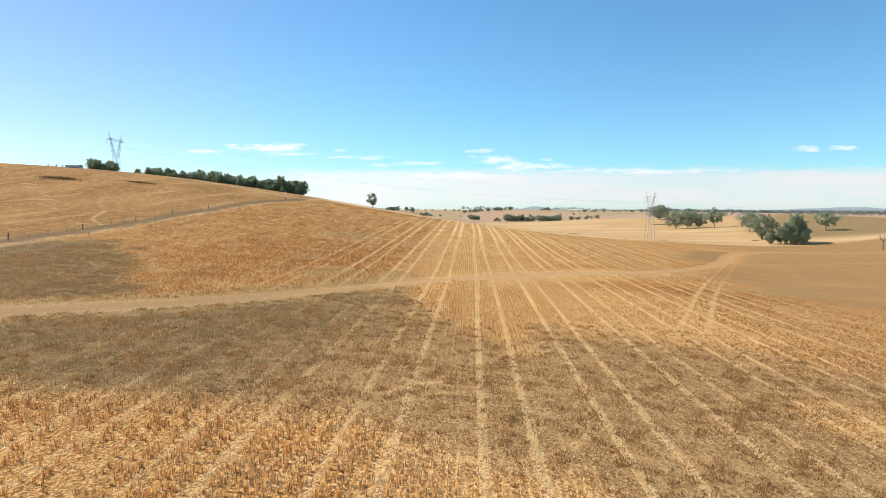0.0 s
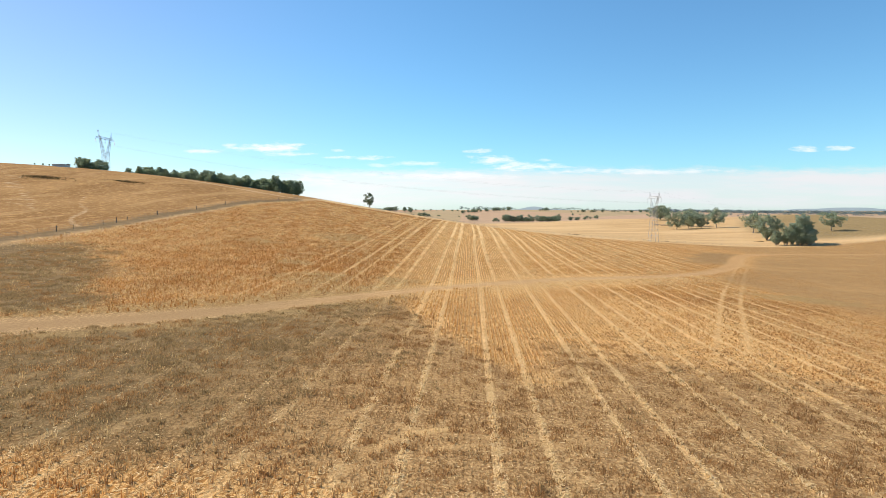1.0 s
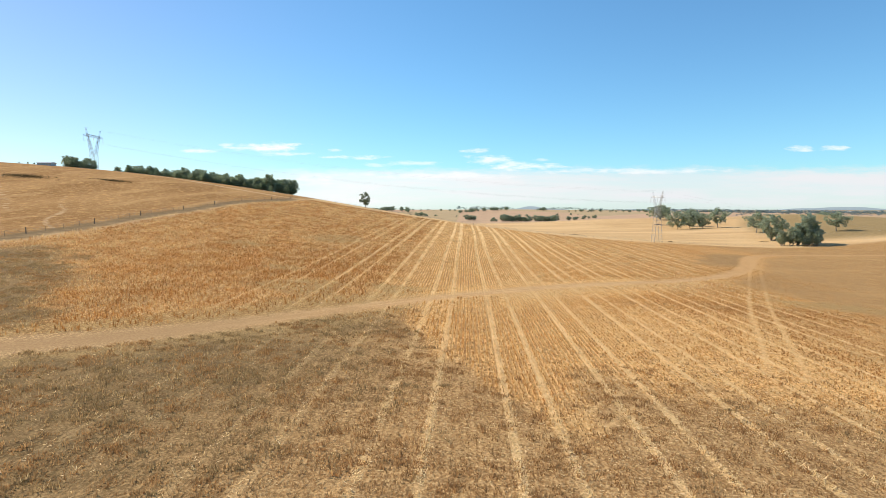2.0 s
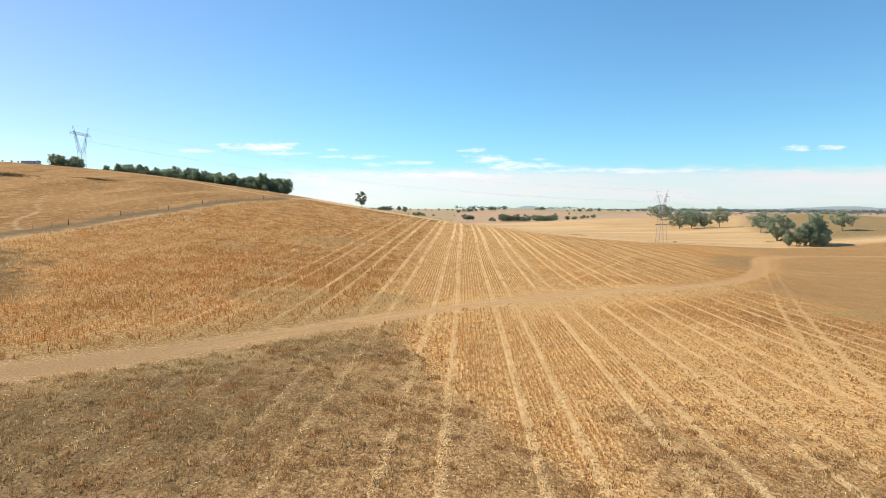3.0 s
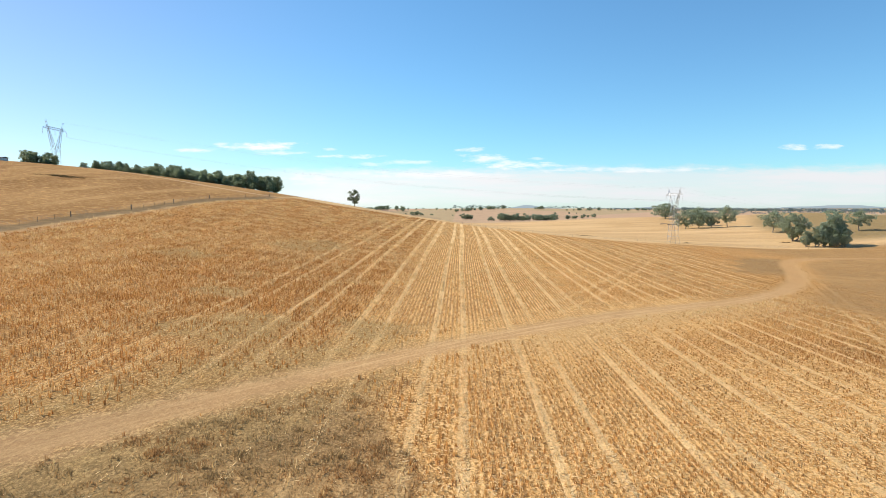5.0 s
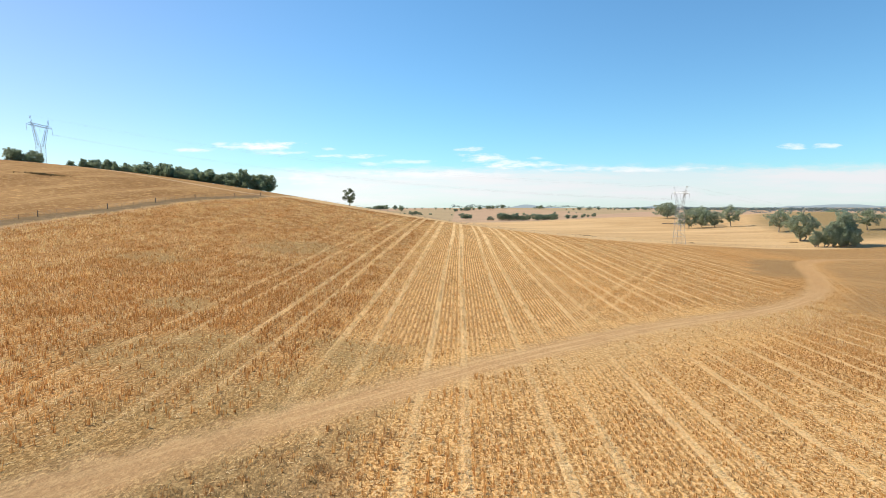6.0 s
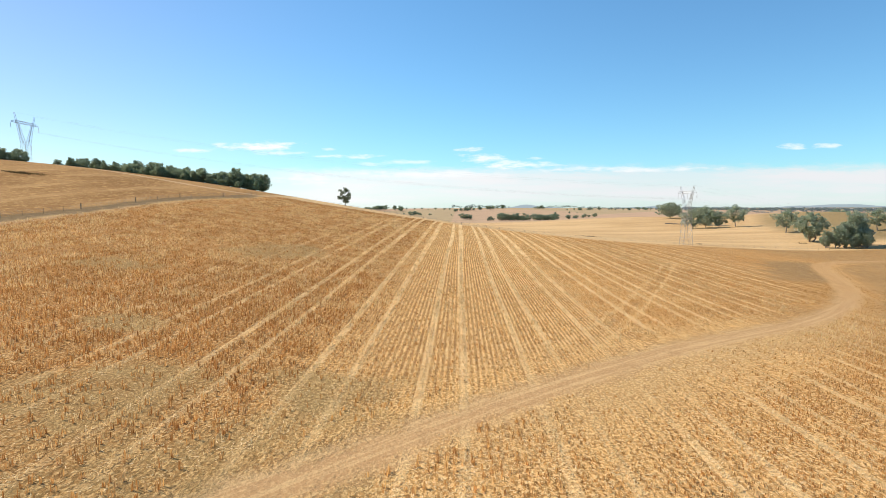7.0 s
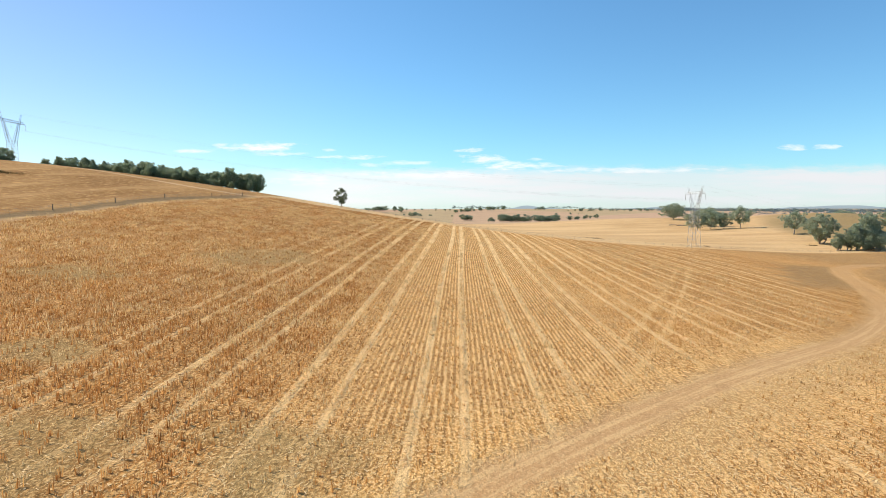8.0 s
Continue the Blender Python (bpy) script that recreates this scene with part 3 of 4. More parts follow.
def fast_mesh(name, verts, loops, size, mat):
    """A mesh of many equal faces from arrays: verts (n, 3), loops (faces, size)."""
    me = bpy.data.meshes.new(name)
    me.vertices.add(len(verts)), me.loops.add(loops.size), me.polygons.add(len(loops))
    me.vertices.foreach_set("co", np.ascontiguousarray(verts, np.float32).ravel())
    me.loops.foreach_set("vertex_index", np.ascontiguousarray(loops, np.int32).ravel())
    me.polygons.foreach_set("loop_start", np.arange(0, loops.size, size, dtype=np.int32))
    me.materials.append(mat)
    me.update(calc_edges=True)
    return me


def bar(bm, a, b, width, sides=4, end=None):
    """A straight bar from a to b, tapering to end."""
    a, b = Vector(a), Vector(b)
    z = (b - a).normalized()
    x = z.orthogonal().normalized()
    y = z.cross(x)
    rings = []
    for p, w in ((a, width), (b, width if end is None else end)):
        rings.append([bm.verts.new(p + (x * math.cos(k * 2 * math.pi / sides + 0.785) + y * math.sin(k * 2 * math.pi / sides + 0.785)) * w / 2) for k in range(sides)])
    for k in range(sides):
        bm.faces.new((rings[0][k], rings[0][(k + 1) % sides], rings[1][(k + 1) % sides], rings[1][k]))
    bm.faces.new(rings[0][::-1]), bm.faces.new(rings[1])


def tube(bm, pts, radii, sides=7):
    """A bent tapering limb through pts."""
    last = None
    for i, (p, r) in enumerate(zip(pts, radii)):
        p = Vector(p)
        d = (Vector(pts[min(i + 1, len(pts) - 1)]) - Vector(pts[max(i - 1, 0)])).normalized()
        x = d.cross(Vector((0.3, 1, 0.1))).normalized()
        y = d.cross(x)
        ring = [bm.verts.new(p + (x * math.cos(k * 2 * math.pi / sides) + y * math.sin(k * 2 * math.pi / sides)) * r) for k in range(sides)]
        if last:
            for k in range(sides):
                bm.faces.new((last[k], last[(k + 1) % sides], ring[(k + 1) % sides], ring[k]))
        last = ring
    bm.faces.new(last)


# ---- the ground ----
def spaced(lo, hi, step, out_lo, out_hi, grow=1.09):
    inner = list(np.arange(lo, hi + step / 2, step))
    for end, sign in ((out_hi, 1), (out_lo, -1)):
        p, d = (inner[-1] if sign > 0 else inner[0]), step
        while sign * (end - p) > 0:
            d *= grow
            p += sign * d
            inner = inner + [p] if sign > 0 else [p] + inner
    return np.array(inner)


def build_ground():
    gx, gy = spaced(-112, 150, 1.15, -4300, 4300), spaced(8, 345, 1.15, -1500, 4400)
    X, Y = np.meshgrid(gx, gy)
    Z = ground_z(X, Y)
    nx, ny = len(gx), len(gy)
    idx = np.arange(nx * ny).reshape(ny, nx)
    loops = np.stack([idx[:-1, :-1], idx[:-1, 1:], idx[1:, 1:], idx[1:, :-1]], -1).reshape(-1, 4)
    x, y = X.ravel(), Y.ravel()
    me = fast_mesh("ground", np.stack([x, y, Z.ravel()], 1), loops, 4, M_GROUND)
    for key, values in zones(x, y).items():
        me.attributes.new(key, "FLOAT", "POINT").data.foreach_set("value", values.astype(np.float32))
    me.polygons.foreach_set("use_smooth", np.ones(len(me.polygons), bool))
    return tagged(new("ground", me), "sloping harvested wheat paddock of golden stubble with dirt track", "ground", kind="structure")


build_ground()


# ---- stubble, weeds ----
def tufts(name, x, y, height, width, blades, lean, mat, label, category, spread=1.8, cut_end=0.0):
    """Upright dry blades, several to a tuft. cut_end: the width of the cut top as a share of the foot; 0 for blades that end in a point."""
    n = len(x)
    r = np.random.RandomState(len(name))
    bx, by = np.repeat(x, blades) + r.normal(0, width * spread, n * blades), np.repeat(y, blades) + r.normal(0, width * spread, n * blades)
    h = np.repeat(height, blades) * r.uniform(0.55, 1.15, n * blades)
    bz = ground_z(bx, by) - 0.02
    a, w = r.uniform(0, math.pi, n * blades), r.uniform(0.5, 1.2, n * blades) * width / 2
    tip = np.stack([bx + r.normal(0, lean, len(bx)) * h, by + r.normal(0, lean, len(bx)) * h, bz + h], 1)
    side = np.stack([np.cos(a) * w, np.sin(a) * w, 0 * w], 1)
    foot = np.stack([bx, by, bz], 1)
    corners = [foot - side, foot + side, tip + side * cut_end, tip - side * cut_end] if cut_end else [foot - side, foot + side, tip]
    verts = np.stack(corners, 1).reshape(-1, 3)
    me = fast_mesh(name, verts, np.arange(len(verts)).reshape(-1, len(corners)), len(corners), mat)
    return tagged(new(name, me), label, category, kind="stuff")


def sway(y):
    return 0.15 * np.sin(y / 23)


def build_stubble():
    r = np.random.RandomState(5)
    xs, ys = [], []
    for lo, hi, gap, x_lo, x_hi in ((20, 66, 0.2, -46, 46), (66, 104, 0.3, -60, 60), (104, 160, 0.22, -60, 60), (160, 235, 0.45, -90, 95), (235, 350, 0.9, -90, 110),
                                    (90, 160, 0.6, -92, -60), (90, 160, 0.34, 60, 84)):
        rows_x = np.arange(round(x_lo / ROW) * ROW, x_hi, ROW) + 0.75 * ROW
        along = np.arange(lo, hi, gap)
        X, Y = np.meshgrid(rows_x, along)
        xs.append((X + r.normal(0, 0.025, X.shape)).ravel()), ys.append((Y + r.uniform(-gap, gap, X.shape)).ravel())
    x, y = np.concatenate(xs), np.concatenate(ys)
    x = x - 0.4 * sway(y)
    zn = zones(x, y)
    cell = np.mod(x - PASS_X + sway(y), PASS)
    keep = 0.74 * zn["field"]
    for c, half, w in TRAILS:
        keep = keep * (1 - w * smooth(x, -44, -22) * (np.abs(cell - c) < half * (0.85 + 1.1 * smooth(y, 105, 240))))
    keep = keep * (1 - (0.6 + 0.25 * smooth(-30 - x, 0, 8)) * zn["weed"]) * (1 - 0.75 * zn["green"]) * ((np.abs(np.abs(zn["diagonal"]) - 1.5) > 0.4) | (r.uniform(0, 1, len(x)) < 0.4)) * (np.abs(zn["track"]) > 2.9 + 0.9 * lumps(x, y, 3, 14)) * ((np.abs(np.abs(zn["wheels"]) - 1.55) > 0.45) | (y < 70))
    ring = np.hypot(x - 0.2, y - 37)
    keep = keep * (1 - 0.5 * ((np.abs(ring - 7.0) < 0.5) | (np.abs(ring - 4.4) < 0.3)) * smooth(lumps(x, y, 6, 61), -0.8, 0.0))
    # straw lies flat and thin where the track's shoulder was driven over
    keep = keep * (1 - 0.85 * smooth(np.abs(zn["track"] + 2.5), 12, 6) * smooth(x, -6, 6) * smooth(62 - x, 0, 12))
    keep = keep * (1 - 0.92 * smooth(x, 50, 84) * smooth(175 - y, 0, 25))
    keep = keep * (1 - 0.65 * smooth(18 - np.abs(x + 0.5), 0, 7) * smooth(y, 106, 114))
    even = 0.8 * smooth(x, -16, -6) * np.maximum.reduce([smooth(75 - y, 0, 20), smooth(y, 104, 112), smooth(x, -5, -2) * smooth(18 - x, 0, 10)])
    keep = keep * (0.12 + even + (0.88 - even) * smooth(np.where(y > 150, lumps(x * 1.5, y * 0.5, 2.6, 13), lumps(x, y, 1.1, 12)) + 0.5 * lumps(x, y, 6, 11), -0.35, 0.35))
    ok = r.uniform(0, 1, len(x)) < keep
    x, y = x[ok], y[ok]
    tall = r.uniform(0.28, 0.46, len(x)) * (1 - 0.5 * np.maximum(smooth(x, -9, 2), smooth(x, -20, -11) * smooth(y, 102, 110))) * (1 - 0.5 * zones(x, y)["weed"])
    worn = zones(x, y)["weed"] + 0.35 * smooth(70 - y, 0, 30) + r.uniform(-0.5, 0.5, len(x)) + 0.4 * lumps(x, y, 9, 27) - 2 * smooth(x, 40, 56) > 0.5
    red = x + r.normal(0, 3, len(x)) < -13
    red = red | ((x + r.normal(0, 3, len(x)) > 30) & (y < 120))
    near = (y < 132) & (np.abs(x + 2) < 44)
    for pick, mat, name, label in ((~worn & ~red, M_STUBBLE, "stubble", "rows of golden cut wheat stubble"), (~worn & red, M_STUBBLE_RED, "stubble", "rows of rust-brown cut wheat stubble"), (worn, M_WORN, "worn_stubble", "trampled grey-brown wheat stubble in broken rows")):
        tufts(name, x[pick & near], y[pick & near], tall[pick & near], 0.05, 5, 0.09, mat, label, "stubble", 1.2, 0.8)
        tufts(name, x[pick & ~near], y[pick & ~near], tall[pick & ~near], 0.10, 4, 0.14, mat, label, "stubble", 1.0)
    # mounds of dried weeds where the stubble has been trampled
    n = 44000
    x, y = r.uniform(-80, 60, n), r.uniform(20, 150, n)
    zn = zones(x, y)
    keep = zn["weed"] * (1 - smooth(x, 42, 56)) * (np.abs(zn["track"]) > 3.4) * (0.25 + 0.75 * smooth(lumps(x, y, 2.5, 21) + 0.5 * lumps(x, y, 8, 22), -0.4, 0.4)) * (1 - 0.35 * zn["litter"])
    ok = r.uniform(0, 1, n) < keep
    x, y = x[ok], y[ok]
    size, count = r.uniform(0.18, 0.55, len(x)), 30
    dx, dy = r.normal(0, 1, (2, len(x), count)) * size[:, None]
    fall = np.exp(-(dx ** 2 + dy ** 2) / (1.6 * size[:, None] ** 2))
    high = (0.10 + 0.28 * fall) * r.uniform(0.6, 1.1, len(x))[:, None]
    mx, my, mh = (x[:, None] + dx).ravel(), (y[:, None] + dy).ravel(), high.ravel()
    brown = np.repeat(r.uniform(-0.6, 0.6, len(x)) + lumps(x, y, 7, 33) + smooth(x, -12, 0) > 0.1, count)
    for pick, mat, label in ((brown, M_WEED, "low brown dried weeds among trampled stubble"), (~brown, M_WEED_GREY, "grey-olive dried weeds among trampled stubble")):
        tufts("dry_weeds", mx[pick], my[pick], mh[pick], 0.085, 1, 0.35, mat, label, "weeds", 0.5)


build_stubble()


def build_straw():
    """Loose straw lying between the rows, heaped into low ridges in the header trails."""
    r = np.random.RandomState(9)
    n = 230000
    x, y = r.uniform(-52, 54, n), 20 + 150 * r.uniform(0, 1, n) ** 1.15
    zn = zones(x, y)
    keep = zn["field"] * (0.25 + 0.35 * zn["litter"]) * (1 - (0.7 + 0.25 * smooth(2 - x, 0, 8)) * zn["weed"]) * (np.abs(zn["track"]) > 3.2)
    ok = r.uniform(0, 1, n) < keep
    x, y = x[ok], y[ok]
    lift, tilt, size = r.uniform(0.006, 0.02, len(x)), r.normal(0, 0.06, len(x)), np.ones(len(x))
    heaps = [(x, y, lift, tilt, size)]
    for lo, hi, dense, big in ((20, 132, 46, 1.0), (132, 215, 22, 1.7)):
        for k in range(-5, 7):
            for c, half, w in TRAILS:
                m = int((hi - lo) * dense)
                y = r.uniform(lo, hi, m)
                off = r.normal(0, 0.42 * half, m)
                x = PASS_X + PASS * k + c + off - sway(y)
                zn = zones(x, y)
                keep = zn["field"] * zn["trails"] * (1 - 0.6 * zn["green"]) * (np.abs(zn["track"]) > 3.4) * (1 - 0.8 * zn["weed"] * smooth(-2 - x, 0, 14)) * (0.3 + 0.7 * smooth(lumps(x, y, 4, 51 + k), -0.5, 0.3))
                ok = r.uniform(0, 1, m) < keep
                heap = 0.11 * np.exp(-(off / (0.5 * half)) ** 2)
                heaps.append((x[ok], y[ok], 0.01 + heap[ok] * r.uniform(0.3, 1.0, ok.sum()), r.normal(0, 0.45, ok.sum()), np.full(ok.sum(), big)))
    x, y, lift, tilt, size = (np.concatenate(v) for v in zip(*heaps))
    m = len(x)
    a, half_l, half_w = r.uniform(0, math.pi, m), r.uniform(0.05, 0.16, m) * size, r.uniform(0.012, 0.028, m) * size
    rise = np.clip(tilt * half_l, -lift, 1)
    z = ground_z(x, y) + lift
    ca, sa = np.cos(a), np.sin(a)
    quad = [np.stack([x + i * half_l * ca - j * half_w * sa, y + i * half_l * sa + j * half_w * ca, z + i * rise], 1) for i, j in ((-1, -1), (1, -1), (1, 1), (-1, 1))]
    verts = np.stack(quad, 1).reshape(-1, 3)
    tagged(new("loose_straw", fast_mesh("loose_straw", verts, np.arange(len(verts)).reshape(-1, 4), 4, M_STRAW)), "pale loose straw scattered and windrowed over the stubble", "straw", kind="stuff")


build_straw()


def build_tall_straw():
    """Single pale stalks that the header left standing above the stubble."""
    r = np.random.RandomState(31)
    n = 240000
    x, y = r.uniform(-92, 62, n), r.uniform(20, 300, n)
    x = np.round(x / ROW) * ROW + r.normal(0, 0.04, n)
    zn = zones(x, y)
    keep = zn["field"] * (1 - 0.75 * zn["litter"]) * (1 - 0.9 * zn["weed"]) * (1 - 0.8 * zn["green"]) * (np.abs(zn["track"]) > 3.5) * smooth(lumps(x, y, 7, 41) + 0.9 * lumps(x, y * 0.2, 6, 42), -0.6, 0.7)
    ok = r.uniform(0, 1, n) < keep
    x, y = x[ok], y[ok]
    for pick, width, lift in ((y < 125, 0.05, 1.0), ((y >= 125) & (r.uniform(0, 1, len(x)) < 0.55), 0.09, 1.35)):
        tufts("standing_straw", x[pick], y[pick], lift * r.uniform(0.22, 0.46, pick.sum()), width, 4, 0.22, M_PALE, "scattered tall pale stalks left standing in the stubble", "straw stalks")


build_tall_straw()


def build_scrub(x, y, rx, ry, count):
    r = np.random.RandomState(int(abs(x)))
    px, py = x + rx * r.normal(0, 0.5, count), y + ry * r.normal(0, 0.5, count)
    tufts("scrub_patch", px, py, r.uniform(0.2, 0.7, count), 0.16, 5, 0.4, M_SCRUB, "dark patch of dry scrub in pale grass", "scrub")


build_scrub(-185, 254, 9, 5, 420)
build_scrub(-157, 268, 7, 3, 200)
build_scrub(73, 420, 5, 0.8, 60)
build_scrub(133.6, 409, 1.3, 0.8, 26)
build_scrub(209, 438, 3.5, 1.0, 40)


# ---- trees ----
def leaf_cloud(centres, radii, per, leaf, rng):
    """Many small leaf sprays round the given clump centres."""
    c, rad = np.repeat(np.array(centres), per, 0), np.repeat(np.array(radii), per)
    d = rng.normal(size=c.shape)
    d /= np.linalg.norm(d, axis=1)[:, None]
    p = c + d * (rad * rng.uniform(0.35, 1.0, len(rad)) ** 0.6)[:, None] * np.array((1, 1, 0.72))
    u = rng.normal(size=c.shape)
    u /= np.linalg.norm(u, axis=1)[:, None]
    v = np.cross(u, rng.normal(size=c.shape))
    v /= np.linalg.norm(v, axis=1)[:, None]
    s = leaf * rng.uniform(0.6, 1.3, len(c))[:, None]
    quad = np.stack([p - u * s, p + v * s * 0.55, p + u * s, p - v * s * 0.55], 1)
    return quad.reshape(-1, 3), np.arange(4 * len(c)).reshape(-1, 4)


def build_tree(seed, height, spread, bole, clumps, clump, per, leaf, leaf_mat, label, category="tree", stems=1):
    """A gum tree: forked tapering trunk, limbs, and a broken crown of leaf sprays. spread: crown's half width; bole: clear trunk's share of the height."""
    rng = np.random.RandomState(seed)
    root = new("tree")
    tagged(root, label, category)
    bm = bmesh.new()
    crown_z, half_h = height * (bole + (1 - bole) * 0.52), height * (1 - bole) * 0.5
    centres, radii = [], []
    k = 0
    while len(centres) < clumps and k < 5000:
        k += 1
        d = rng.normal(size=3)
        d /= np.linalg.norm(d)
        r = rng.uniform(0.35, 1.0) ** 0.5
        p = np.array((d[0] * spread * r, d[1] * spread * r, crown_z + d[2] * half_h * r))
        lump = 1 + 0.28 * math.sin(3 * math.atan2(d[1], d[0]) + seed) + 0.18 * math.sin(5 * d[2] + seed)
        p[:2] *= lump
        size = clump * rng.uniform(0.65, 1.3)
        if all(np.linalg.norm(p - q) > 0.62 * (size + s) * 0.5 for q, s in zip(centres, radii)):
            centres.append(p), radii.append(size)
    girth = height * 0.026
    for stem in range(stems):
        a = stem * 2.4 + seed
        foot = (0.0, 0.0, -0.4) if stems == 1 else (0.16 * spread * math.cos(a), 0.16 * spread * math.sin(a), -0.4)
        lean = (rng.uniform(-0.05, 0.05) * height + (0.25 * spread * math.cos(a) if stems > 1 else 0), rng.uniform(-0.05, 0.05) * height + (0.25 * spread * math.sin(a) if stems > 1 else 0))
        fork = (foot[0] + lean[0], foot[1] + lean[1], height * (bole * 0.9 + 0.06))
        mid = (foot[0] + lean[0] * 0.35, foot[1] + lean[1] * 0.35, height * bole * 0.45)
        tube(bm, [foot, (foot[0], foot[1], 0.25), mid, fork], [girth * 1.5, girth * 1.1, girth * 0.85, girth * 0.7])
        for p in [centres[i] for i in rng.permutation(len(centres))[: 9 if stems == 1 else 5]]:
            m1 = tuple(np.array(fork) * 0.55 + p * 0.45 + np.array((0, 0, -0.08 * height)) * rng.uniform(0, 1) + rng.normal(0, 0.04 * height, 3) * (1, 1, 0.3))
            tube(bm, [fork, m1, tuple(p)], [girth * 0.55, girth * 0.3, girth * 0.08], 5)
    part("trunk", bm, M_BARK, root)
    verts, loops = leaf_cloud(centres, radii, per, leaf, rng)
    crown = new("crown", fast_mesh("crown", verts, loops, 4, leaf_mat))
    crown.parent = root
    return root


def place(thing, x, y, size=1.0, turn=0.0, sink=0.0):
    thing.scale = (size, size, size)
    thing.location, thing.rotation_euler = (x, y, on_ground(x, y) - sink), (0, 0, turn)
    return thing


def repeat(thing, x, y, size=1.0, turn=0.0, sink=0.0, label="", group=""):
    ob = copy_thing(thing, pose(x, y, on_ground(x, y) - sink, 0, 0, math.degrees(turn)))
    ob.scale = (size, size, size)
    return tagged(ob, label, group=group)


GUM = "spreading grey-green gum tree in dry pasture"
lone = place(build_tree(5, 8.2, 2.7, 0.16, 60, 0.75, 55, 0.22, M_LEAF_DEEP, "lone dark-green gum tree on the bare crest"), -57.5, 337)
gum_a = place(build_tree(11, 18.0, 13.5, 0.12, 120, 2.3, 60, 0.6, M_LEAF, "broad grey-green gum tree on pale pasture"), 247, 775)
gum_b = place(build_tree(12, 18.5, 9.5, 0.12, 90, 2.0, 60, 0.55, M_LEAF, GUM), 221, 640)
gum_c = place(build_tree(13, 20.5, 10.5, 0.22, 78, 2.1, 60, 0.55, M_LEAF, "tall gum tree with open crown in dry pasture"), 268.5, 655)
gum_d = place(build_tree(14, 18.5, 8.2, 0.08, 150, 1.55, 70, 0.42, M_LEAF, "rounded bushy gum tree in the hollow", stems=3), 219, 447)
gum_e = place(build_tree(15, 20.0, 5.4, 0.05, 105, 1.45, 60, 0.42, M_LEAF, "tall leafy gum tree in a thicket", stems=2), 224.5, 414)
GROUPS = "gum trees on the far pasture"
for ob in (gum_a, gum_b, gum_c):
    tagged(ob, group=GROUPS)
repeat(gum_b, 238, 652, 0.95, 2.1, label=GUM, group=GROUPS)
repeat(gum_b, 251, 652, 0.8, 5.1, label=GUM, group=GROUPS)
repeat(gum_c, 252, 690, 0.95, 1.1, label=GUM, group=GROUPS)
repeat(gum_a, 275, 745, 0.75, 4.0, label=GUM, group=GROUPS)
repeat(gum_c, 241, 515, 0.82, 3.0, label="small gum tree standing alone on the slope", group=GROUPS)
THICKET = "thicket of gums in the hollow"
tagged(gum_d, group=THICKET), tagged(gum_e, group=THICKET)
for x, y, s, a in ((212, 410, 0.62, 1.0), (218, 413, 0.72, 2.2), (230, 414, 0.78, 4.7), (208, 411, 0.4, 3.3), (221.5, 407, 0.42, 0.4), (228, 408, 0.5, 5.5), (215.5, 407, 0.45, 4.4), (229, 421, 1.02, 0.9), (205, 409, 0.5, 2.0), (225, 405, 0.4, 1.4), (218, 405, 0.36, 3.9)):
    repeat(gum_e, x, y, s, a, group=THICKET)
HILL = "gum trees on the right-hand rise"
repeat(gum_c, 290, 489, 0.72, 0.7, label="gum tree casting shade on the bare rise", group=HILL)
repeat(gum_a, 600, 1020, 1.05, 2.6, label="rounded gum tree on the bare rise", group=HILL)

# the belt of trees along the ridge
belt_a = place(build_tree(21, 11.0, 3.0, 0.10, 95, 0.95, 34, 0.34, M_LEAF_DARK, "dark-green gum tree in a ridge-top belt"), -117, 402)
belt_b = place(build_tree(22, 8.8, 3.7, 0.04, 90, 1.0, 34, 0.36, M_LEAF_DARK, "dark-green gum tree in a ridge-top belt"), -123, 397)
BELT = "tree belt on the ridge"
tagged(belt_a, group=BELT), tagged(belt_b, group=BELT)
rng = random.Random(8)
for i in range(58):
    f = i / 57
    x, y = -119 - 104 * f + rng.uniform(-1.5, 1.5), 402 - 12 * f + rng.uniform(-6, 6)
    size = (0.95 - 0.34 * f) * rng.choice((0.8, 0.9, 1.0, 1.0, 1.12)) * rng.uniform(0.93, 1.07)
    repeat(belt_a if i % 2 or f < 0.12 else belt_b, x, y, size, rng.uniform(0, 6.28), label="dark-green gum tree in a ridge-top belt", group=BELT)
for i in range(36):
    f = i / 35
    repeat(belt_b if i % 3 else belt_a, -117 - 105 * f + rng.uniform(-2, 2), 394 - 12 * f + rng.uniform(-2, 2), rng.uniform(0.42, 0.62), rng.uniform(0, 6.28), label="dark-green gum tree in a ridge-top belt", group=BELT)
for x, y, s in ((-234, 356, 0.8), (-239, 358, 0.85), (-229, 360, 0.8), (-224, 358, 0.65), (-231.5, 357, 0.55), (-236.5, 357, 0.6), (-227, 356, 0.45)):
    repeat(belt_b, x, y, s, x, label="low dark gum tree beside the pylon", group=BELT)
for x, y, s in ((-291, 352, 0.16), (-287, 350, 0.14), (-236, 322, 0.12), (-231, 320, 0.1), (-240, 321, 0.1)):
    repeat(belt_b, x, y, s, 2 * x, label="low dark bush on the bare hilltop", group="bushes on the hilltop")


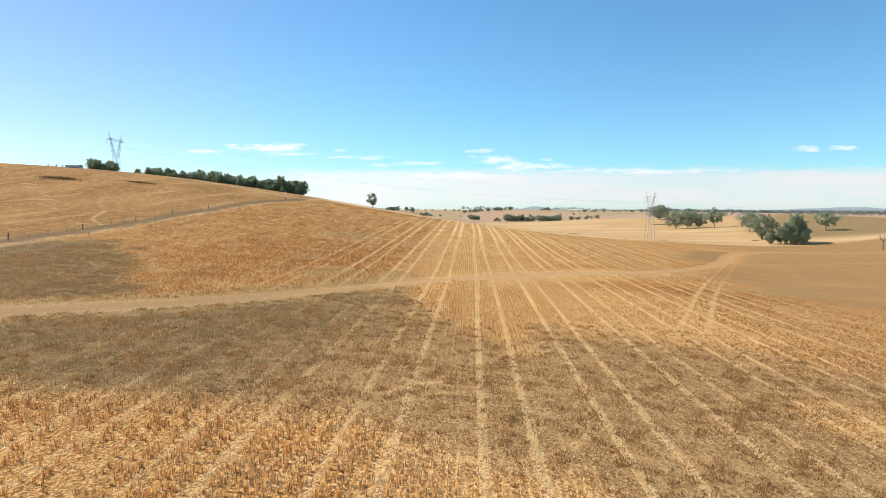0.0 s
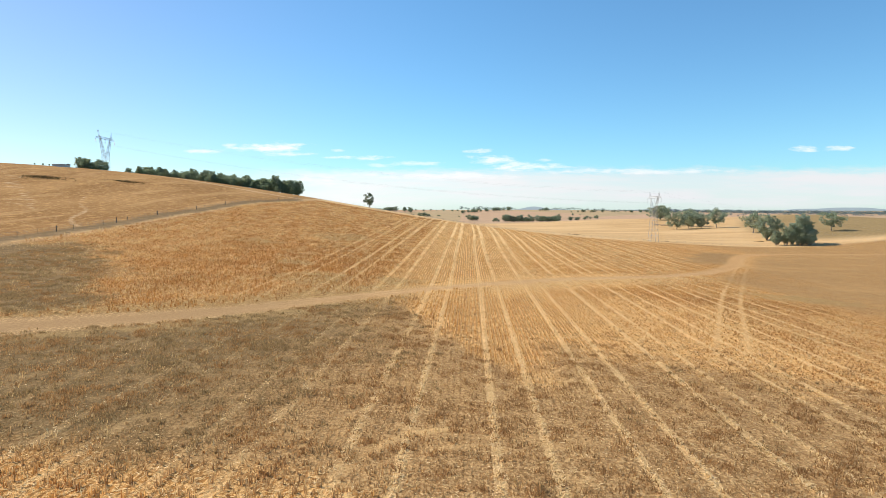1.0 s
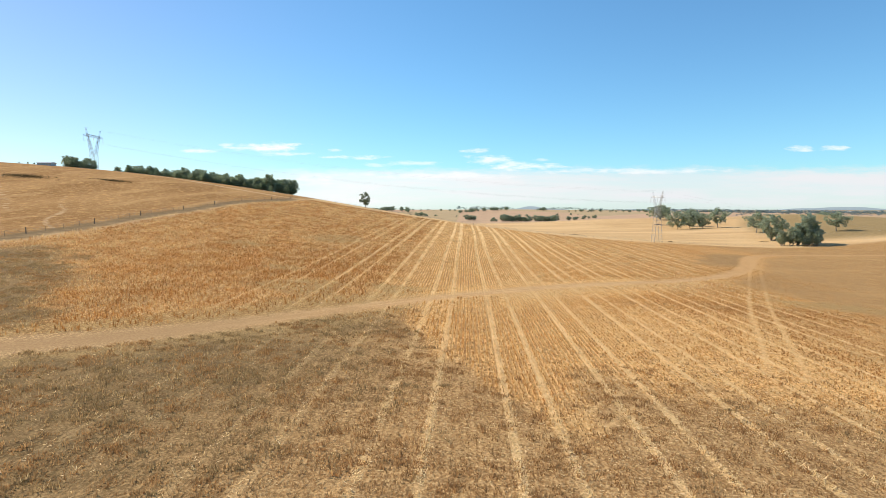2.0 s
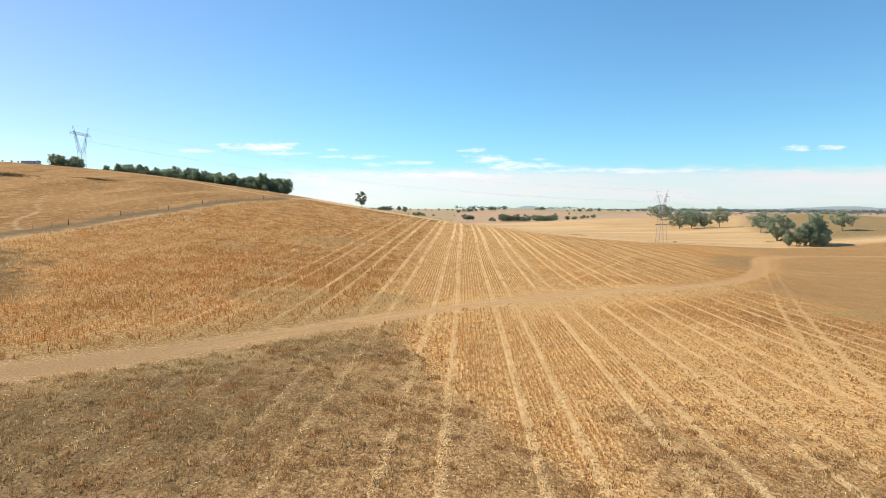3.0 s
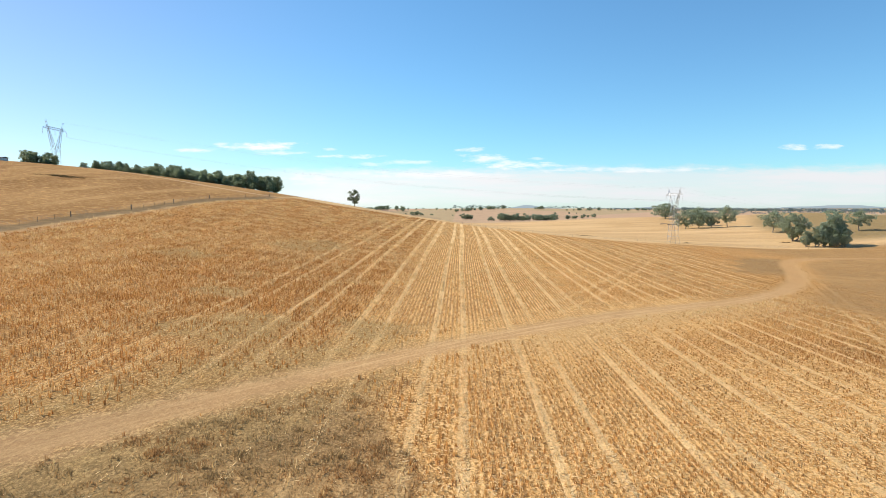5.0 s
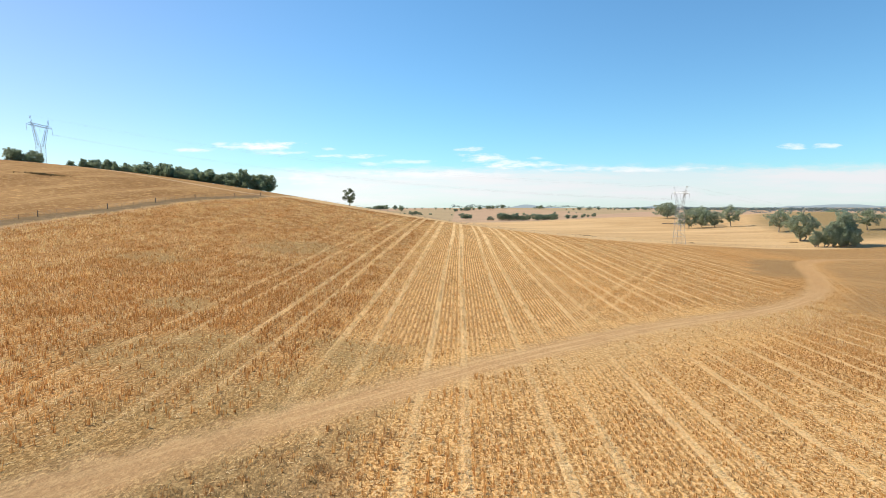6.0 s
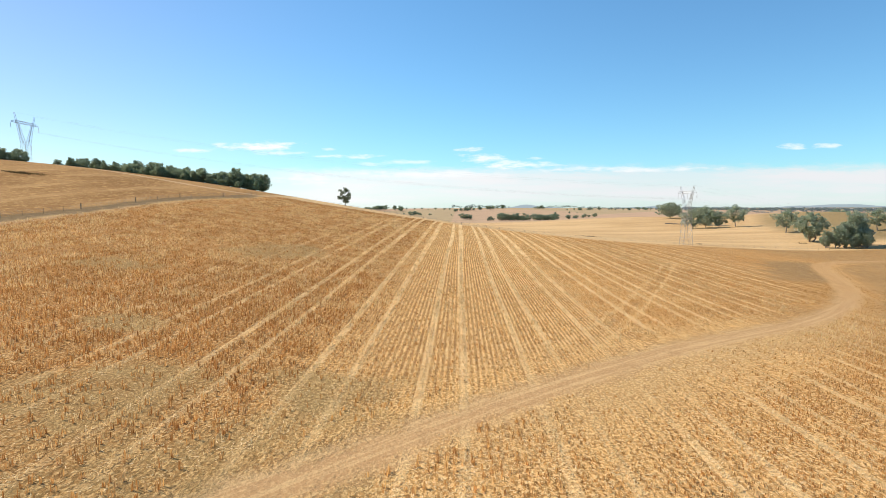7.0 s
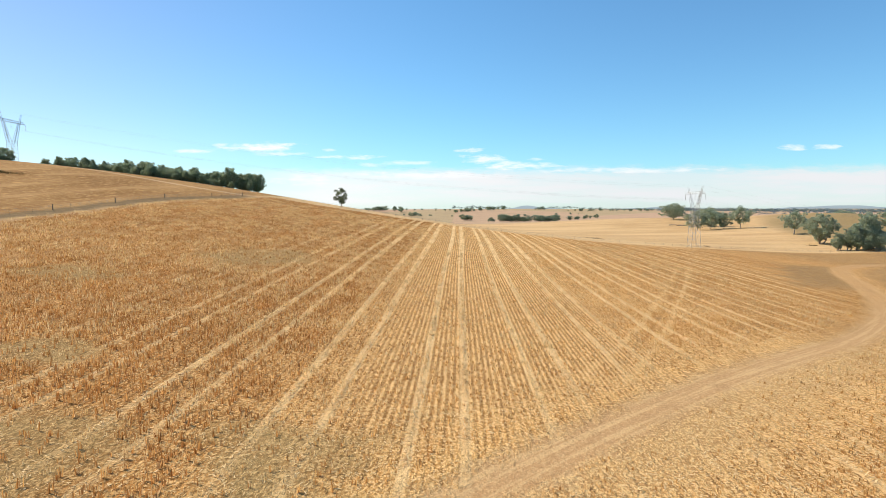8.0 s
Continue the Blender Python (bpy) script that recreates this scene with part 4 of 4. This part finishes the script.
# ---- transmission towers ----
def build_tower(height, vee, base, label):
    """A lattice tower: tapering body, two arms spread in a vee, a long bridge with hanging insulator strings. The bridge runs along y."""
    root = new("transmission_tower")
    tagged(root, label, "pylon")
    waist, bridge = height - vee, height - 0.30 * vee
    neck, neck_y, span = 1.1, 2.5, 10.7

    def corner(sx, sy, z):
        f = z / waist
        return (sx * (base + (neck - base) * f), sy * (base + (neck_y - base) * f), z)

    for sx, sy in ((1, 1), (1, -1), (-1, 1), (-1, -1)):
        bm = bmesh.new()
        bar(bm, corner(sx, sy, -0.3), corner(sx, sy, waist), 0.17)
        part("leg", bm, M_STEEL, root)
    bm = bmesh.new()
    z, levels = 0.0, [0.0]
    while z < waist - 1.0:
        z = min(z + max(1.6, 1.25 * (base + (neck - base) * z / waist) * 1.3), waist)
        levels.append(z)
    for lo, hi in zip(levels, levels[1:]):
        for a, b in (((1, 1), (1, -1)), ((1, -1), (-1, -1)), ((-1, -1), (-1, 1)), ((-1, 1), (1, 1))):
            bar(bm, corner(*a, lo), corner(*b, hi), 0.06)
            bar(bm, corner(*b, lo), corner(*a, hi), 0.06)
            bar(bm, corner(*a, hi), corner(*b, hi), 0.06)
    part("bracing", bm, M_STEEL, root)
    for s in (1, -1):
        bm = bmesh.new()
        chords = ((Vector((0, s * 2.5, waist)), Vector((0, s * 7.8, height))), (Vector((0, s * 0.8, waist)), Vector((0, s * 5.2, bridge))))
        for low, top in chords:
            for sx in (0.8, -0.8):
                bar(bm, low + Vector((sx, 0, 0)), top + Vector((sx * 0.3, 0, 0)), 0.2, 4, 0.16)
        steps = 8
        for k in range(steps):
            f, g = k / steps, (k + 1) / steps
            (oa, ob_), (ia, ib) = (tuple(low.lerp(top, q * (0.82 if low is chords[0][0] else 1.0)) for q in (f, g)) for low, top in chords)
            wa, wb = 0.8 * (1 - 0.7 * f), 0.8 * (1 - 0.7 * g)
            for sx in (1, -1):
                bar(bm, oa + Vector((sx * wa, 0, 0)), ib + Vector((sx * wb, 0, 0)), 0.07)
                bar(bm, ob_ + Vector((sx * wb, 0, 0)), ib + Vector((sx * wb, 0, 0)), 0.07)
            bar(bm, oa + Vector((wa, 0, 0)), ob_ + Vector((-wb, 0, 0)), 0.07)
        part("arm", bm, M_STEEL, root)
    bm = bmesh.new()
    for sx in (0.5, -0.5):
        bar(bm, (sx, -span * 0.75, bridge + 0.9), (sx, span * 0.75, bridge + 0.9), 0.13)
        bar(bm, (sx, -span * 0.75, bridge - 0.2), (sx, span * 0.75, bridge - 0.2), 0.13)
        for s in (1, -1):
            bar(bm, (sx, s * span * 0.75, bridge + 0.9), (0, s * span, bridge - 0.1), 0.11)
            bar(bm, (sx, s * span * 0.75, bridge - 0.2), (0, s * span, bridge - 0.1), 0.11)
        for k in range(14):
            y0, y1 = -span * 0.75 + span * 1.5 * k / 14, -span * 0.75 + span * 1.5 * (k + 1) / 14
            bar(bm, (sx, y0, bridge - 0.2 if k % 2 else bridge + 0.9), (sx, y1, bridge + 0.9 if k % 2 else bridge - 0.2), 0.07)
    part("bridge", bm, M_STEEL, root)
    for y in (-span, 0.0, span):
        bm = bmesh.new()
        bar(bm, (0, y, bridge - 0.1), (0, y, bridge - 3.2), 0.06, 6)
        string = part("insulator", bm, M_STEEL, root)
        bm = bmesh.new()
        bmesh.ops.create_cone(bm, cap_ends=True, segments=8, radius1=0.17, radius2=0.05, depth=0.12)
        disc = part("disc", bm, M_GLASS, string, "brown porcelain disc")
        disc.location = (0, y, bridge - 0.6)
        for k in range(1, 9):
            more = new("disc", disc.data)
            more.parent, more.location = string, (0, y, bridge - 0.6 - 0.28 * k)
    return root


LINE_TURN = 4.5
tower_near = build_tower(31.5, 12.3, 2.5, "grey galvanised lattice pylon at the edge of the field")
tower_near.location, tower_near.rotation_euler = (116.0, 383, on_ground(116.0, 383)), (0, 0, radians(LINE_TURN))
tower_hill = build_tower(25.0, 15.5, 1.6, "grey lattice pylon rising behind the hill crest")
tower_hill.location, tower_hill.rotation_euler = (-227, 364, on_ground(-227, 364)), (0, 0, radians(LINE_TURN))
bpy.context.view_layer.update()


def build_cable(a, b, sag, label):
    a, b = Vector(a), Vector(b)
    bm = bmesh.new()
    pts = [a.lerp(b, k / 24) + Vector((0, 0, -4 * sag * (k / 24) * (1 - k / 24))) for k in range(25)]
    tube(bm, pts, [0.01] * 25, 4)
    return tagged(part("power_cable", bm, M_STEEL), label, "power cable", group="cables of the power line")


for y, drop, h in ((-10.7, 3.25, 0), (0.0, 3.25, 0), (10.7, 3.25, 0), (-7.8, 0, 1), (7.8, 0, 1)):
    ends = []
    for tower, height, vee in ((tower_hill, 25.0, 15.5), (tower_near, 31.5, 12.3)):
        z = height if h else height - 0.30 * vee - drop
        ends.append(tower.matrix_world @ Vector((0, y, z)))
    build_cable(ends[0], ends[1], 7.0, "thin grey overhead cable between the two pylons")
    on = ends[1] + (ends[1] - ends[0]).normalized() * 330 + Vector((0, 0, -4))
    build_cable(ends[1], on, 7.0, "thin grey overhead cable running on beyond the pylon")


# ---- fence along the paddock ----
def build_fence():
    root = new("fence")
    tagged(root, "post and wire stock fence with weathered timber posts", "fence")
    root.location = (float(fence_x(68)), 68, on_ground(float(fence_x(68)), 68))
    base = Vector(root.location)
    r = random.Random(4)
    ys = [68 + 5.75 * k for k in range(42)]
    for k, y in enumerate(ys):
        x = float(fence_x(y))
        strong = k % 4 == 0
        bm = bmesh.new()
        h, w = (1.4, 0.24) if strong else (1.1, 0.07)
        foot = Vector((x, y, on_ground(x, y))) - base
        bar(bm, foot + Vector((0, 0, -0.3)), foot + Vector((r.uniform(-0.06, 0.06), r.uniform(-0.06, 0.06), h)), w, 7, w * 0.92)
        part("post", bm, M_POST, root)
    for z in (0.3, 0.6, 0.85, 1.1):
        bm = bmesh.new()
        pts = []
        for y in ys:
            x = float(fence_x(y))
            pts.append(Vector((x, y, on_ground(x, y) + z)) - base)
        tube(bm, pts, [0.012] * len(pts), 4)
        part("wire", bm, M_WIRE, root)


build_fence()


def build_edge_fence():
    """The low boundary fence past the far edge of the stubble."""
    root = new("fence")
    tagged(root, "low wire boundary fence with thin posts at the field's far edge", "fence")
    line = [(-86, 318), (-57, 334), (8, 345), (45, 356), (85, 378), (122, 392), (170, 396), (204, 394)]
    base = Vector((line[0][0], line[0][1], on_ground(*line[0])))
    root.location = base
    tops = []
    for (ax, ay), (bx, by) in zip(line, line[1:]):
        count = max(1, round(math.hypot(bx - ax, by - ay) / 6))
        for k in range(count):
            x, y = ax + (bx - ax) * k / count, ay + (by - ay) * k / count
            foot = Vector((x, y, on_ground(x, y))) - base
            bm = bmesh.new()
            bar(bm, foot + Vector((0, 0, -0.3)), foot + Vector((0, 0, 1.2)), 0.09, 6, 0.08)
            part("post", bm, M_POST, root)
            tops.append(foot)
    for z in (0.5, 1.0):
        bm = bmesh.new()
        tube(bm, [p + Vector((0, 0, z)) for p in tops], [0.012] * len(tops), 4)
        part("wire", bm, M_WIRE, root)


build_edge_fence()


def build_dead_tree(x, y, height):
    root = new("dead_tree")
    tagged(root, "bare grey dead tree with broken limbs", "dead tree")
    root.location = (x, y, on_ground(x, y))
    r = random.Random(6)
    bm = bmesh.new()
    tube(bm, [(0, 0, -0.4), (0.1, 0, height * 0.25), (0.3, 0.1, height * 0.55)], [0.45, 0.36, 0.26])
    part("trunk", bm, M_BARK, root)
    for k in range(7):
        a, up = k * 0.9 + r.uniform(-0.3, 0.3), r.uniform(0.75, 1.0)
        reach = height * r.uniform(0.18, 0.34)
        bm = bmesh.new()
        z0 = height * r.uniform(0.4, 0.55)
        tube(bm, [(0.25, 0.05, z0), (reach * 0.6 * math.cos(a), reach * 0.6 * math.sin(a), z0 + height * 0.14), (reach * math.cos(a + 0.3), reach * math.sin(a + 0.3), height * up)], [0.2, 0.13, 0.03], 5)
        part("limb", bm, M_BARK, root)


build_dead_tree(247, 360, 11.0)


def build_log(x, y, length, turn):
    bm = bmesh.new()
    z = on_ground(x, y)
    c, s_ = math.cos(turn), math.sin(turn)
    tube(bm, [(-length / 2 * c, -length / 2 * s_, 0.3), (0, 0, 0.45), (length / 2 * c, length / 2 * s_, 0.35)], [0.5, 0.42, 0.25], 8)
    for f in (-0.3, 0.0, 0.25):
        tube(bm, [(f * length * c, f * length * s_, 0.4), (f * length * c + 0.09 * length, f * length * s_ + 0.06 * length, 0.4 + 0.09 * length), (f * length * c + 0.18 * length, f * length * s_ + 0.1 * length, 0.4 + 0.14 * length)], [0.14, 0.09, 0.03], 5)
    ob = part("fallen_log", bm, M_BARK)
    ob.location = (x, y, z)
    tagged(ob, "grey fallen log with stub branches on pale pasture", "fallen log", group="fallen timber")


for x, y, length, turn in ((224, 713, 9, 0.2), (233, 706, 7, -0.4), (229, 709, 8, 0.7)):
    build_log(x, y, length, turn)


# ---- shed on the hill ----
def build_shed(x, y, L, D, H, R, label, turn=0.15):
    root = new("farm_shed")
    tagged(root, label, "shed")
    root.location, root.rotation_euler = (x, y, on_ground(x, y)), (0, 0, turn)
    for name, quad in (("wall", [(-L, -D), (L, -D)]), ("wall", [(L, -D), (L, D)]), ("wall", [(L, D), (-L, D)]), ("wall", [(-L, D), (-L, -D)])):
        bm = bmesh.new()
        (ax, ay), (bx, by) = quad
        nrm = Vector((by - ay, ax - bx, 0)).normalized() * 0.1
        vs = [bm.verts.new(Vector(p) + o) for o in (Vector((0, 0, 0)), -nrm) for p in ((ax, ay, -1.0), (bx, by, -1.0), (bx, by, H), (ax, ay, H))]
        for f in ((0, 1, 2, 3), (7, 6, 5, 4), (0, 4, 5, 1), (1, 5, 6, 2), (2, 6, 7, 3), (3, 7, 4, 0)):
            bm.faces.new([vs[i] for i in f])
        part(name, bm, M_IRON, root)
    bm = bmesh.new()
    for s in (1, -1):
        vs = [bm.verts.new(p) for o in (0, 0.12) for p in ((-L - 0.4, s * (D + 0.5), H - 0.15 + o), (L + 0.4, s * (D + 0.5), H - 0.15 + o), (L + 0.4, 0, H + R + o), (-L - 0.4, 0, H + R + o))]
        for f in ((0, 1, 2, 3), (7, 6, 5, 4), (0, 4, 5, 1), (1, 5, 6, 2), (2, 6, 7, 3), (3, 7, 4, 0)):
            bm.faces.new([vs[i] for i in f])
    part("roof", bm, M_IRON, root)
    return root


build_shed(-222, 317, 3.3, 2.6, 1.2, 0.35, "low farm shed of pale corrugated iron on the hilltop")
for k, (x, y) in enumerate(((1290, 2250), (1335, 2235), (1380, 2300), (1440, 2280), (1475, 2320), (1530, 2260), (1180, 2330), (1120, 2200))):
    tagged(build_shed(x, y, 9 + 3 * (k % 3), 6.0, 4.0, 2.0, "distant pale farm building among trees", 0.4 * k), group="farm buildings on the plain")


# ---- far trees and hills ----
far_gum = place(build_tree(31, 12.0, 7.0, 0.15, 24, 2.5, 22, 1.0, M_LEAF_FAR, "distant dark gum tree in the valley", stems=2), 170, 1160)
FAR = "scattered trees of the far valley"
tagged(far_gum, group=FAR)
rng = random.Random(17)


def far_woods():
    """Belts and scattered trees of the distant plain, too small to tell apart."""
    r = np.random.RandomState(23)
    quads = []
    for x0, y0, x1, y1, count, size in ((620, 2150, 2100, 2450, 150, 0.95), (-30, 1990, 160, 2040, 26, 0.95), (240, 1900, 620, 2300, 34, 0.8), (-200, 2900, 1900, 3100, 160, 0.9),
                                        (-900, 2300, -200, 2500, 50, 0.9), (700, 1500, 1300, 1700, 22, 0.7), (560, 1750, 1700, 2050, 300, 1.0), (520, 1500, 1500, 1600, 70, 0.8), (-300, 2500, 600, 2650, 60, 0.6)):
        for k in range(count):
            f = (k + r.uniform(0, 0.8)) / count
            x, y = x0 + (x1 - x0) * f, y0 + (y1 - y0) * f + r.uniform(-20, 20)
            h = 11 * size * r.uniform(0.6, 1.25)
            centres = np.stack([x + r.normal(0, h * 0.32, 9), y + r.normal(0, h * 0.3, 9), on_ground(x, y) + h * r.uniform(0.25, 0.8, 9)], 1)
            quads.append(leaf_cloud(centres, [h * 0.24] * 9, 9, 0.11 * h, r)[0])
    verts = np.concatenate(quads)
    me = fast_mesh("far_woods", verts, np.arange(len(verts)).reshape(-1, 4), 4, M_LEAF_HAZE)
    tagged(new("far_woods", me), "distant belts of gum trees on the plain, leaves tinted for haze", "woods", kind="stuff")


far_woods()


def far_row(x0, y0, x1, y1, count, size):
    for k in range(count):
        f = rng.random()
        repeat(far_gum, x0 + (x1 - x0) * f, y0 + (y1 - y0) * f + rng.uniform(-15, 15), size * rng.uniform(0.55, 1.35), rng.uniform(0, 6.28), group=FAR)


def far_clump(x, y, wide, count, size):
    for k in range(count):
        repeat(far_gum, x + wide * (k + rng.uniform(0, 0.9)) / count - wide / 2, y + rng.uniform(-12, 12), size * rng.uniform(0.6, 1.25), rng.uniform(0, 6.28), group=FAR)


far_clump(99, 1200, 56, 20, 1.0)
far_clump(160, 1195, 42, 14, 0.85)
far_row(215, 1270, 294, 1372, 13, 0.55)
far_clump(8, 1290, 20, 7, 0.85)
far_clump(56, 1207, 14, 3, 0.6)
far_row(-24, 1618, 126, 1838, 34, 0.62)
far_clump(-231, 1700, 34, 7, 1.15)
far_clump(-268, 1745, 30, 5, 0.6)
far_clump(-189, 1708, 8, 2, 1.0)
far_clump(-165, 1640, 8, 2, 1.3)
far_clump(-112, 1459, 26, 6, 0.65)
far_row(-160, 1480, -20, 1440, 12, 0.35)
far_row(-190, 1760, -30, 1740, 13, 0.42)
far_clump(229, 1789, 32, 6, 0.75)
far_row(290, 1700, 560, 1780, 26, 0.5)
far_row(120, 1420, 300, 1560, 5, 0.4)
far_row(780, 1130, 1000, 1240, 9, 0.8)


def build_far_hills():
    """Low ranges at the edge of the plain, haze put in as glow."""
    m, n, b = material("haze_glow_range", 1.0, 0.0)
    pos = n.add("ShaderNodeNewGeometry").outputs["Position"]
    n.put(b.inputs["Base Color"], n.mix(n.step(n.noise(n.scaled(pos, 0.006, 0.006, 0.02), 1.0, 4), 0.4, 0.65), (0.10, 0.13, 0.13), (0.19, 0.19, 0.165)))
    # Blue emission stands in for air haze over the hills, which give no light.
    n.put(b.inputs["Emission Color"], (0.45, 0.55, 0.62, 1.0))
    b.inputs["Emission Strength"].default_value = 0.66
    verts, faces = [], []
    xs = np.linspace(-3400, 3400, 240)
    for k, (dist, rise) in enumerate(((4300, 0.55), (4250, 0.75), (4200, 1.0), (4350, 0.9), (4500, 0.2))):
        for x in xs:
            u = x / 4200
            h = 16 + 5 * math.sin(9 * u + 1) + 3 * math.sin(23 * u) + 16 * math.exp(-((u - 0.108) / 0.02) ** 2) + 7 * math.exp(-((u - 0.14) / 0.05) ** 2) + 2.0 * math.sin(61 * u) + 1.2 * math.sin(113 * u + 2) + 20 * math.exp(-((u - 0.62) / 0.11) ** 2) + 14 * math.exp(-((u - 0.32) / 0.07) ** 2)
            verts.append((x, dist, -12 + (h + 8) * rise))
    for k in range(4):
        for i in range(len(xs) - 1):
            a = k * len(xs) + i
            faces.append((a, a + 1, a + 1 + len(xs), a + len(xs)))
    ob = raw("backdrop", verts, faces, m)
    tagged(ob, "low range on the horizon with blue haze put in as glow", "hills", kind="structure")


build_far_hills()
